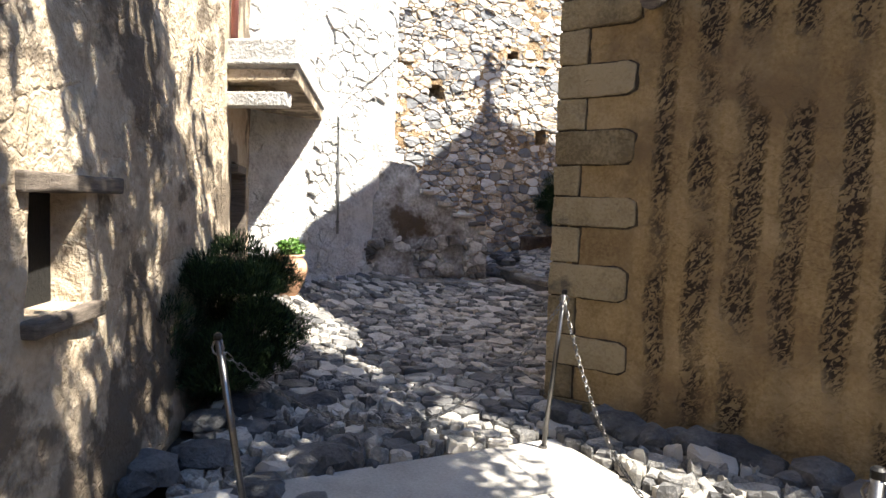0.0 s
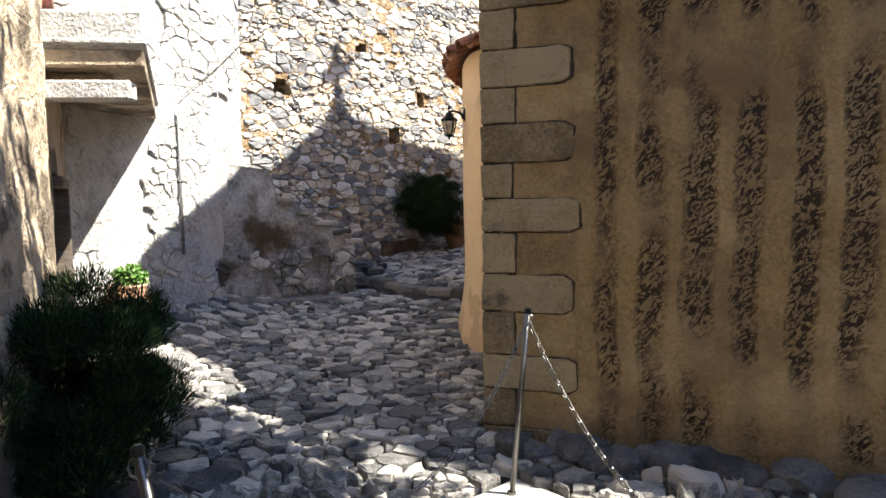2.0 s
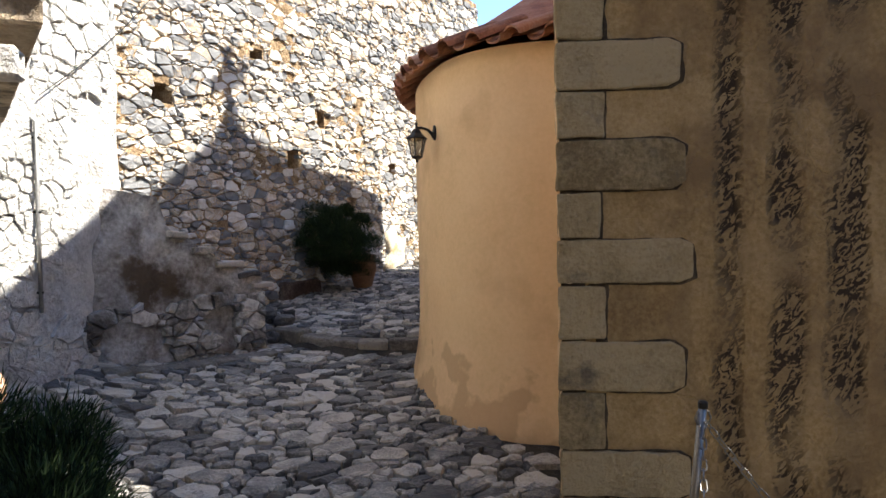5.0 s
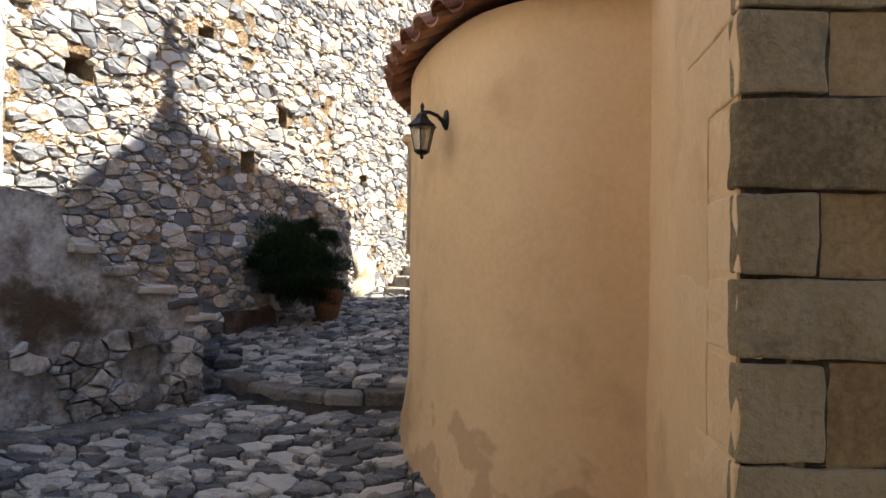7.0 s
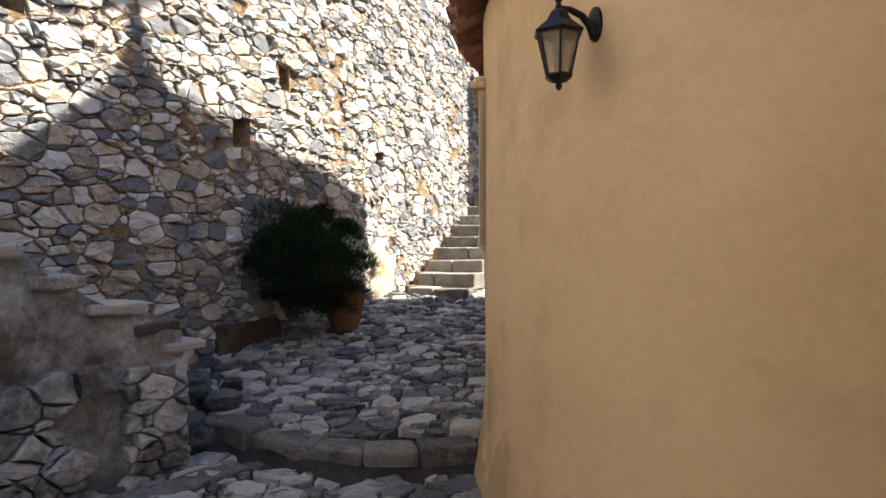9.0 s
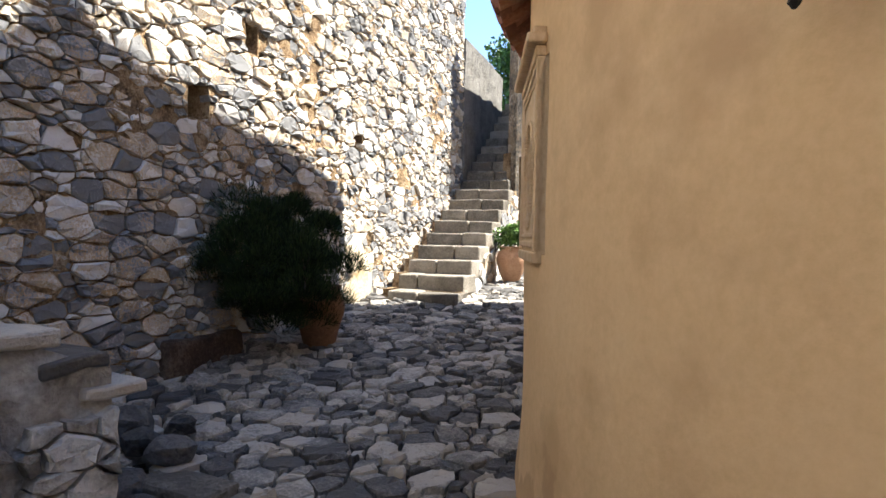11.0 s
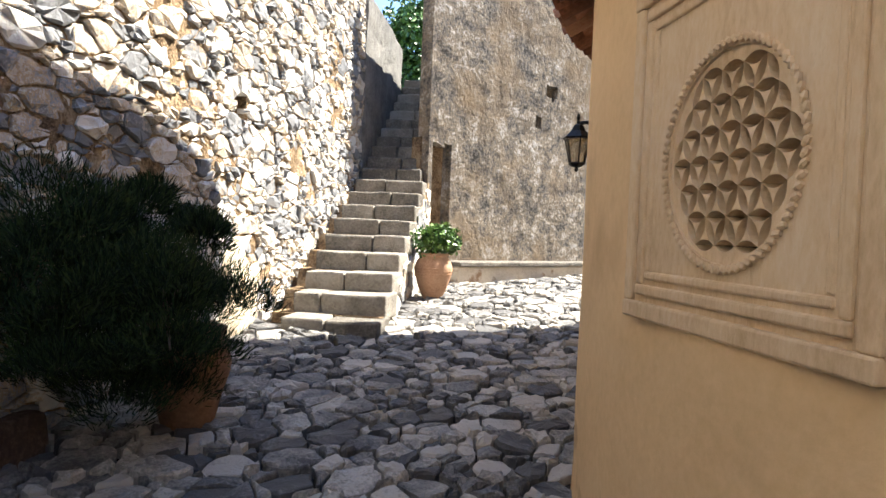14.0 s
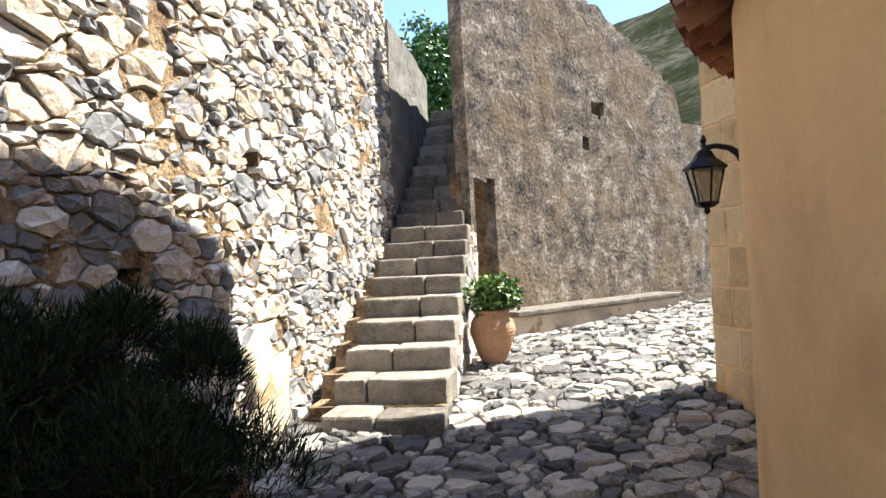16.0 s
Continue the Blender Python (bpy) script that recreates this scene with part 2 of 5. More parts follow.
# ---- mesh helpers ----
def mesh_object(name, verts, faces, material, parent=None, label="", smooth=False):
    me = bpy.data.meshes.new(name)
    me.from_pydata([tuple(v) for v in verts], [], faces)
    me.validate()
    me.update()
    if smooth:
        me.polygons.foreach_set("use_smooth", [True] * len(me.polygons))
    me.materials.append(material)
    ob = new(name, me)
    if parent is not None:
        ob.parent = parent
    if label:
        ob["label"] = label
    return ob


def part(name, bm, material, parent=None, label="", smooth=False):
    bmesh.ops.recalc_face_normals(bm, faces=bm.faces)
    me = bpy.data.meshes.new(name)
    bm.to_mesh(me)
    bm.free()
    if smooth:
        me.polygons.foreach_set("use_smooth", [True] * len(me.polygons))
    me.materials.append(material)
    ob = new(name, me)
    if parent is not None:
        ob.parent = parent
    if label:
        ob["label"] = label
    return ob


def thing(name, place, label, category, group="", kind=""):
    ob = new(name)
    ob.location = place
    return tagged(ob, label, category, group, kind)


def add_box(bm, lo, hi, m=None, bevel=0.0):
    got = bmesh.ops.create_cube(bm, size=1.0)["verts"]
    for v in got:
        v.co = Vector([l + (c + 0.5) * (h - l) for l, h, c in zip(lo, hi, v.co)])
    if bevel > 0:
        edges = list({e for v in got for e in v.link_edges})
        res = bmesh.ops.bevel(bm, geom=edges, offset=bevel, segments=2, affect="EDGES", profile=0.5)
        got = list({v for f in res["faces"] for v in f.verts} | {v for v in got if v.is_valid})
    if m is not None:
        bmesh.ops.transform(bm, matrix=m, verts=[v for v in got if v.is_valid])
    return got


def add_tube(bm, points, radii, sides=8, cap=True):
    """A round bar along points."""
    rings = []
    pts = [Vector(p) for p in points]
    if isinstance(radii, (int, float)):
        radii = [radii] * len(pts)
    side = None
    for i, p in enumerate(pts):
        way = (pts[min(i + 1, len(pts) - 1)] - pts[max(i - 1, 0)]).normalized()
        if side is None:
            side = way.orthogonal().normalized()
        side = (side - way * side.dot(way)).normalized()
        other = way.cross(side)
        rings.append([bm.verts.new(p + radii[i] * (math.cos(a) * side + math.sin(a) * other)) for a in (2 * math.pi * k / sides for k in range(sides))])
    for a, b in zip(rings, rings[1:]):
        for k in range(sides):
            bm.faces.new((a[k], a[(k + 1) % sides], b[(k + 1) % sides], b[k]))
    if cap:
        bm.faces.new(rings[0][::-1])
        bm.faces.new(rings[-1])


def add_lathe(bm, profile, sides=28, m=None, wobble=0.0):
    """A turned shape from (radius, height) pairs."""
    rings = []
    for r, h in profile:
        ring = []
        for k in range(sides):
            a = 2 * math.pi * k / sides
            rr = r * (1 + wobble * noise.noise((3 * math.cos(a), 3 * math.sin(a), 4 * h)))
            v = Vector((rr * math.cos(a), rr * math.sin(a), h))
            ring.append(bm.verts.new(m @ v if m is not None else v))
        rings.append(ring)
    for a, b in zip(rings, rings[1:]):
        for k in range(sides):
            bm.faces.new((a[k], a[(k + 1) % sides], b[(k + 1) % sides], b[k]))
    bm.faces.new(rings[0][::-1])
    bm.faces.new(rings[-1])


class Plane:
    """A wall's own axes: s along it, h up, d out of its face."""

    def __init__(self, origin, way):
        self.o = Vector((origin[0], origin[1], 0))
        self.u = Vector((way[0], way[1], 0)).normalized()
        self.n = Vector((self.u.y, -self.u.x, 0))

    def at(self, s, h, d=0.0):
        return self.o + self.u * s + self.n * d + Vector((0, 0, h))

    def matrix(self, s=0, h=0, d=0):
        p = self.at(s, h, d)
        return Matrix(((self.u.x, self.n.x, 0, p.x), (self.u.y, self.n.y, 0, p.y), (0, 0, 1, p.z), (0, 0, 0, 1)))


def cells(width, height, count, aspect=1.0, spread=0.5, seed=1, relax=1):
    """Polygons of a weighted cell pattern over width x height: pieces of mixed size."""
    rng = np.random.default_rng(seed)
    nx = max(2, int(round(math.sqrt(count * width / height / aspect))))
    ny = max(2, int(round(count / nx)))
    gx, gy = np.meshgrid(np.arange(nx), np.arange(ny))
    px = (gx + 0.5 + 0.5 * (gy % 2) - 0.25 + rng.uniform(-0.42, 0.42, gx.shape)) * width / nx
    py = (gy + 0.5 + rng.uniform(-0.36, 0.36, gx.shape)) * height / ny
    px, py = px.ravel(), py.ravel()
    cw, ch = width / nx, height / ny
    wt = spread * np.where(rng.random(len(px)) < 0.16, rng.uniform(0.55, 1.0, len(px)), rng.uniform(0, 0.3, len(px)))
    out = []
    grid = {}
    for i, (x, y) in enumerate(zip(px, py)):
        grid.setdefault((int(x // cw), int(y // ch)), []).append(i)
    for i in range(len(px)):
        x, y = px[i], py[i]
        poly = [(x - 1.6 * cw, y - 1.6 * ch), (x + 1.6 * cw, y - 1.6 * ch), (x + 1.6 * cw, y + 1.6 * ch), (x - 1.6 * cw, y + 1.6 * ch)]
        bx, by = int(x // cw), int(y // ch)
        for ox in range(-2, 3):
            for oy in range(-2, 3):
                for j in grid.get((bx + ox, by + oy), ()):
                    if j == i or not poly:
                        continue
                    # distances in cell units, so that flat stones stay flat
                    ax, ay = (px[j] - x) / cw, (py[j] - y) / ch
                    lim = (ax * ax + ay * ay + wt[i] - wt[j]) / 2
                    nxt = []
                    for k in range(len(poly)):
                        p, q = poly[k], poly[(k + 1) % len(poly)]
                        dp = (p[0] - x) / cw * ax + (p[1] - y) / ch * ay - lim
                        dq = (q[0] - x) / cw * ax + (q[1] - y) / ch * ay - lim
                        if dp <= 0:
                            nxt.append(p)
                        if dp * dq < 0:
                            f = dp / (dp - dq)
                            nxt.append((p[0] + f * (q[0] - p[0]), p[1] + f * (q[1] - p[1])))
                    poly = nxt
        poly = [(min(max(a, 0), width), min(max(b, 0), height)) for a, b in poly]
        if len(poly) >= 3:
            ar = sum(p[0] * q[1] - q[0] * p[1] for p, q in zip(poly, poly[1:] + poly[:1])) / 2
            if ar > 0.12 * cw * ch:
                out.append(poly)
    return out


def piece(poly, joint, rise, rng, rough=0.35):
    """Vertices (x, y, height) and faces of one stone with a rounded rim over its outline."""
    p = np.array(poly)
    # split long edges, so that the outline can be uneven
    pts = []
    for a, b in zip(p, np.roll(p, -1, 0)):
        pts.append(a)
        if np.hypot(*(b - a)) > 0.07:
            pts.append((a + b) / 2 + rng.normal(0, 0.006, 2))
    p = np.array(pts)
    c = p.mean(0)
    r = np.hypot(*(p - c).T)[:, None]
    k = np.maximum(0.3, 1 - (joint * rng.uniform(0.6, 1.5, (len(p), 1))) / np.maximum(r, 1e-3))
    rim = c + (p - c) * k
    top = c + (rim - c) * np.maximum(0.5, 1 - 0.22 * rise / np.maximum(r, 1e-3)) * rng.uniform(0.93, 1.0, (len(p), 1))
    n = len(p)
    tilt = rng.normal(0, 0.16 * rough, 2)
    v = [(*q, -0.05) for q in rim]
    v += [(*q, rise * 0.78 + float((q - c) @ tilt)) for q in rim]
    v += [(*q, rise * rng.uniform(0.72, 1.25) + float((q - c) @ tilt)) for q in top]
    v.append((*c, rise * rng.uniform(0.85, 1.3)))
    f = []
    for a in (0, n):
        f += [(a + i, a + (i + 1) % n, a + n + (i + 1) % n, a + n + i) for i in range(n)]
    f += [(2 * n + i, 2 * n + (i + 1) % n, 3 * n) for i in range(n)]
    return v, f


def lay(polys, place, joint, rise, material, parent, near, name="stone", rest="small_stones", seed=3, limit=280, skip=None):
    """Stones laid by place(x, y, height): those that near() picks become parts, the others one joined mesh."""
    rng = np.random.default_rng(seed)
    verts, faces, made = [], [], 0
    for poly in polys:
        c = np.mean(poly, 0)
        if skip is not None and skip(*c):
            continue
        v, f = piece(poly, joint, rise * rng.uniform(0.6, 1.5), rng)
        w = [place(*q) for q in v]
        if made < limit and near(*c):
            made += 1
            mesh_object(name, w, f, material, parent)
        else:
            b = len(verts)
            verts += w
            faces += [tuple(b + i for i in q) for q in f]
    if verts:
        tagged(mesh_object(rest, verts, faces, material, parent), kind="stuff")


def sheet(plane, outline, size, depth, wobble, material, name, parent=None, holes=(), back=0.5, seed=0.0, batter=0.0):
    """A rough wall face between s0..s1 and a top line, with square-cut holes; outline: s0, s1, bottom(s), top(s)."""
    s0, s1, bottom, top = outline
    ns = max(1, int((s1 - s0) / size))
    hmax = max(top(s0 + (s1 - s0) * i / ns) for i in range(ns + 1))
    hmin = min(bottom(s0 + (s1 - s0) * i / ns) for i in range(ns + 1))
    nh = max(1, int((hmax - hmin) / size))
    verts, faces = [], []

    def grid(i, j):
        s = s0 + (s1 - s0) * i / ns
        lo, hi = bottom(s), top(s)
        return s, lo + (hi - lo) * j / nh

    for i in range(ns + 1):
        for j in range(nh + 1):
            s, h = grid(i, j)
            d = depth + wobble * (noise.noise((s * 1.3 + seed, h * 1.3, 2.0)) + 0.5 * noise.noise((s * 5 + seed, h * 5, 7.0))) + batter * (hmax - h)
            verts.append(plane.at(s, h, d))
    front = len(verts)
    verts += [plane.at(*grid(i, j), depth - back) for i in range(ns + 1) for j in range(nh + 1)]
    w = nh + 1
    gone = set()
    for i in range(ns):
        for j in range(nh):
            s, h = grid(i + 0.5, j + 0.5)
            if any(a < s < b and c < h < d for a, b, c, d in holes):
                gone.add((i, j))
    for i in range(ns):
        for j in range(nh):
            a, b, c, d = i * w + j, (i + 1) * w + j, (i + 1) * w + j + 1, i * w + j + 1
            if (i, j) not in gone:
                faces.append((a, b, c, d))
                faces.append((front + d, front + c, front + b, front + a))
            for (x, y), (p, q) in (((i - 1, j), (a, d)), ((i + 1, j), (c, b)), ((i, j - 1), (b, a)), ((i, j + 1), (d, c))):
                inside = 0 <= x < ns and 0 <= y < nh
                if ((i, j) not in gone) and (not inside or (x, y) in gone):
                    faces.append((q, p, front + p, front + q))
    return mesh_object(name, verts, faces, material, parent, smooth=False)


def structure(name, label, category, place=(0, 0, 0)):
    ob = new(name)
    ob.location = place
    return tagged(ob, label, category, kind="structure")


# ---- plan ----
MAIN = Plane((-1.35, 7.7), (0.648, 0.761))       # high rubble wall
EAST = Plane((1.55, 3.15), (0.392, 0.92))        # east wall of the church; its face looks the other way
SOUTH = Plane((1.55, 3.15), (0.965, -0.262))     # stained wall beside the chain
HOUSEW = Plane((1.55, -2.57), (-0.43, 0.9))      # house with the small window
DOORW = Plane((-0.97, 2.72), (-0.53, 0.848))
WHITEW = Plane((-2.19, 3.62), (0.26, 0.966))
RUINW = Plane((4.22, 12.92), (0.99, 0.13))
APSE = Vector((4.455, 5.907, 0))
APSE_R = 3.165


def kerb_y(x):
    return float(np.interp(x, [-0.4, -0.13, 0.27, 0.54, 0.85, 1.31, 1.6], [7.85, 7.55, 7.14, 6.95, 6.88, 6.84, 6.84]))


def low_z(x, y):
    z = 0.24 + 0.085 * (y - 2.5) if y > 2.5 else 0.24 + 0.05 * (y - 2.5)
    return z + 0.058 * max(0.0, 0.3 - x) ** 2 * min(1.0, max(0.0, (y - 1.0) / 2))


def high_z(x, y):
    return 0.72 + 0.13 * (min(y, 11.5) - 7.0) + 0.03 * (x - 0.8) + 0.03 * max(0, y - 11.5)


def ground_z(x, y):
    return high_z(x, y) if y > kerb_y(x) else low_z(x, y)


# ---- ground ----
def build_ground():
    verts, faces = [], []
    xs = [-400, -60, -15] + list(np.arange(-5, 12.01, 0.25)) + [25, 80, 400]
    ys = [-400, -60, -15] + list(np.arange(-6, 16.01, 0.25)) + [30, 80, 400]
    for x in xs:
        for y in ys:
            cx, cy = min(max(x, -5), 12), min(max(y, -6), 16)
            far = max(abs(x - cx), abs(y - cy))
            verts.append((x, y, ground_z(cx, cy) - 0.04 - 0.05 * min(far, 20) + 0.012 * noise.noise((3 * x, 3 * y, 0))))
    w = len(ys)
    for i in range(len(xs) - 1):
        for j in range(w - 1):
            faces.append((i * w + j, (i + 1) * w + j, (i + 1) * w + j + 1, i * w + j + 1))
    return tagged(mesh_object("ground", verts, faces, EARTH, smooth=True), "packed brown earth showing between the paving stones", "ground", kind="structure")


ground = build_ground()


# ---- walls ----
HOLES = [(-0.05, 0.2, 3.3, 3.55), (1.35, 1.55, 4.05, 4.25), (2.6, 2.78, 3.35, 3.65), (1.95, 2.2, 2.75, 3.0), (4.28, 4.48, 2.82, 3.0), (3.2, 3.4, 2.2, 2.35)]
wall_main = structure("wall_main", "tall rubble stone wall of grey and ochre stones with putlog holes", "wall")
sheet(MAIN, (-4.0, 7.6, lambda s: -0.2, lambda s: 6.6), 0.07, -0.004, 0.03, MORTAR, "core", wall_main, HOLES, 0.7)
lay(cells(11.6, 6.4, 9800, 1.75, 1.9, 5), lambda x, y, h: MAIN.at(x - 4.0, y + 0.1, h - 0.02), 0.0075, 0.036, RUBBLE, wall_main,
    lambda x, y: 4.6 < x < 7.6 and 0.9 < y < 3.6, skip=lambda x, y: any(a - 4 * 0 < x - 4.0 < b and c < y + 0.1 < d for a, b, c, d in HOLES))
wall_upper = structure("wall_upper", "grey rendered wall rising beside the stair", "wall")
# grey render darkened: this wall's shade is painted into its colour
sheet(MAIN, (7.6, 9.6, lambda s: 0.5, lambda s: 4.95 - 0.06 * (s - 7.6)), 0.1, 0.04, 0.03, surface("shade_painted_grey_render", [(0.1, 0.1, 0.1), (0.2, 0.195, 0.185), (0.28, 0.27, 0.26)], 0.95, 4, 30, 0.7, 0.03), "core", wall_upper, (), 0.7)

wall_white = structure("wall_white", "whitewashed rough stone wall with flaking plaster", "wall")
sheet(WHITEW, (0.0, 3.06, lambda s: 0.0, lambda s: 6.3), 0.06, 0.0, 0.045, WHITE, "core", wall_white, (), 0.5)

lay(cells(3.0, 5.8, 900, 1.3, 1.4, 23), lambda x, y, h: WHITEW.at(x + 0.03, y + 0.3, h * 0.8 + 0.004), 0.01, 0.02, WHITE, wall_white,
    lambda x, y: True, "stone", "small_stones", 24, 300, lambda x, y: noise.noise((x * 1.3, y * 1.3, 5)) < -0.05)
wall_house = structure("wall_house", "crumbling ochre house wall with patches of bare plaster", "wall")
sheet(HOUSEW, (-4.0, 5.66, lambda s: -0.4, lambda s: 5.5), 0.07, 0.0, 0.035, HOUSE, "core", wall_house, ((3.09, 3.52, 1.22, 1.69),), 0.5)
wall_door = structure("wall_door", "ochre rendered wall with a narrow doorway under the balcony", "wall")
sheet(DOORW, (0.0, 1.95, lambda s: 0.0, lambda s: 5.0), 0.05, -0.06, 0.02, HOUSE, "core", wall_door, ((0.5, 1.1, 0.3, 1.98),), 0.4)

wall_south = structure("wall_south", "stained ochre rendered wall with vertical pitted streaks", "wall")
# unseen top climbs with s only to shade the lane beside the wall
sheet(SOUTH, (0.12, 9.0, lambda s: -0.3, lambda s: float(np.interp(s, [0.0, 1.2, 2.1, 3.3, 5.1, 9.0], [3.35, 3.4, 4.3, 6.1, 8.4, 8.4]))), 0.05, 0.0, 0.012, OCHRE, "core", wall_south, (), 0.32)
wall_east = structure("wall_east", "peach rendered church wall between quoin and apse", "wall")
EASTB = Plane(EAST.at(7.75, 0), -EAST.u)


def gable(s):
    """Height of the church's east wall: a low annexe roof rising from the corner, then the gable."""
    # unseen annexe slope is set to leave the sunlit strip on the lane
    return float(np.interp(7.75 - s, [0.3, 0.8, 1.04, 1.1, 1.42, 2.85, 4.1, 5.05, 5.35, 5.85, 6.9, 7.5, 7.75],
                           [3.38, 4.5, 5.4, 7.0, 7.43, 8.5, 9.35, 9.75, 9.48, 8.98, 8.24, 7.72, 7.45]))


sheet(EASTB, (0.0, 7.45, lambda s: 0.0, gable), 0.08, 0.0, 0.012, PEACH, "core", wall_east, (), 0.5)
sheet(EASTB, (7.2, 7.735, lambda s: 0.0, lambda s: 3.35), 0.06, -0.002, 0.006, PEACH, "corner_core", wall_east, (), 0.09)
wall_north = structure("wall_north", "plain rendered north wall of the church", "wall")
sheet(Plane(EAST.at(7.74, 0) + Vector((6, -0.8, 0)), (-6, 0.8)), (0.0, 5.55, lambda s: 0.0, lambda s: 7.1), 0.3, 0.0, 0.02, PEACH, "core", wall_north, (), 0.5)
ROOF_LINE = [(1.1, 6.98), (1.42, 7.41), (2.85, 8.48), (4.1, 9.33), (5.05, 9.72), (5.35, 9.46), (5.85, 8.96), (6.9, 8.22), (7.75, 7.43)]
church_roof = tagged(mesh_object("church_roof", [EAST.at(a, z, d) for a, z in ROOF_LINE for d in (0.02, 7.0)] + [EAST.at(a, 3.3, d) for d in (0.02, 2.4) for a in (0.02, 0.32)],
                                 [(2 * k, 2 * k + 2, 2 * k + 3, 2 * k + 1) for k in range(8)] + [(18, 19, 21, 20)], TILE), "tiled pitched roof of the church above the apse", "roof", kind="structure")

# unseen walls behind the camera, added to cut the sky light
sky_blocking_wall = structure("sky_blocking_wall", "unseen plain ochre rendered walls added behind the camera to cut sky light", "wall")
for k, (a, b) in enumerate((((3.1, -5.6), (9.8, -5.2)), ((9.8, -5.2), (10.4, 0.75)))):
    yard = Plane(b, Vector((*a, 0)) - Vector((*b, 0)))
    sheet(yard, (0.0, (Vector(a) - Vector(b)).length, lambda s: -0.4, lambda s: 5.0), 0.3, 0.0, 0.03, HOUSE, "core", sky_blocking_wall, (), 0.4)
wall_ruin = structure("wall_ruin", "roofless grey rendered wall with a jagged broken top", "wall")


def ruin_top(s):
    return float(np.interp(s, [0, 2.2, 2.76, 3.36, 3.92, 4.1], [5.9, 5.45, 5.18, 4.88, 4.56, 3.9])) + 0.1 * noise.noise((s * 5, 0, 0)) + 0.05 * noise.noise((s * 17, 0, 3))


sheet(RUINW, (0.0, 4.1, lambda s: 0.8, ruin_top), 0.06, 0.0, 0.016, RUIN, "core", wall_ruin, ((0.05, 0.34, 1.9, 3.15), (1.86, 1.99, 3.55, 3.72), (2.02, 2.3, 4.0, 4.2)), 0.22)
sheet(Plane((8.2, 13.75), (0.99, 0.13)), (0.0, 6.0, lambda s: 0.8, lambda s: 4.2), 0.2, 0.0, 0.03, RUIN, "far_core", wall_ruin, (), 0.4)
# hidden side wall, added to shade the stair head and upper wall
sheet(Plane(RUINW.at(0.25, 0, -0.23), MAIN.u), (0.0, 4.2, lambda s: 0.8, lambda s: 5.7), 0.15, 0.0, 0.03, RUIN, "unseen_shading_core", wall_ruin, (), -0.3)
recess_bm = bmesh.new()
add_box(recess_bm, (-0.02, -0.32, 1.84), (0.42, -0.14, 3.22))
bmesh.ops.transform(recess_bm, matrix=RUINW.matrix(), verts=recess_bm.verts[:])
part("recess_back", recess_bm, MORTAR, wall_ruin)


# ---- apse ----
def apse_r(a):
    """Radius of the apse at an angle: it draws in where it meets the flat wall and swells to the north."""
    deg = math.degrees(a)
    turn = min(1.0, max(0.0, (deg - 194) / 17.3))
    swell = min(1.0, max(0.0, (148 - deg) / 36))
    return APSE_R - 0.43 * turn * turn + 0.13 * swell * swell * (3 - 2 * swell)


def build_apse():
    apse = structure("wall_apse", "smooth peach rendered round apse with darker damp patches", "wall")
    verts, faces = [], []
    a0, a1, n, rows = radians(212.3), radians(86), 66, 34
    for i in range(n + 1):
        a = a0 + (a1 - a0) * i / n
        for j in range(rows + 1):
            h = 0.1 + (3.12 - 0.1) * j / rows
            r = apse_r(a) + 0.08 * min(1.2, max(0.0, 1 - (h - 0.5) / 0.6)) ** 2 + 0.012 * noise.noise((a * 4, h * 1.2, 0))
            verts.append(APSE + Vector((r * math.cos(a), r * math.sin(a), h)))
    for i in range(n):
        for j in range(rows):
            a, h = math.degrees(a0 + (a1 - a0) * (i + 0.5) / n), 0.1 + 3.02 * (j + 0.5) / rows
            if 150.8 < a < 165.6 and 1.92 < h < 2.64:
                continue
            b = i * (rows + 1) + j
            faces.append((b, b + 1, b + rows + 2, b + rows + 1))
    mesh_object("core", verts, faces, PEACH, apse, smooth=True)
    # roof cone
    verts, faces = [EAST.at(3.68, 4.6, 0.2)], []
    for i in range(n + 1):
        a = a0 + (a1 - a0) * i / n
        verts.append(APSE + Vector(((apse_r(a) + 0.1) * math.cos(a), (apse_r(a) + 0.1) * math.sin(a), 3.15)))
    faces = [(0, i + 1, i + 2) for i in range(n)]
    mesh_object("roof", verts, faces, TILE, apse)
    return apse


apse = build_apse()


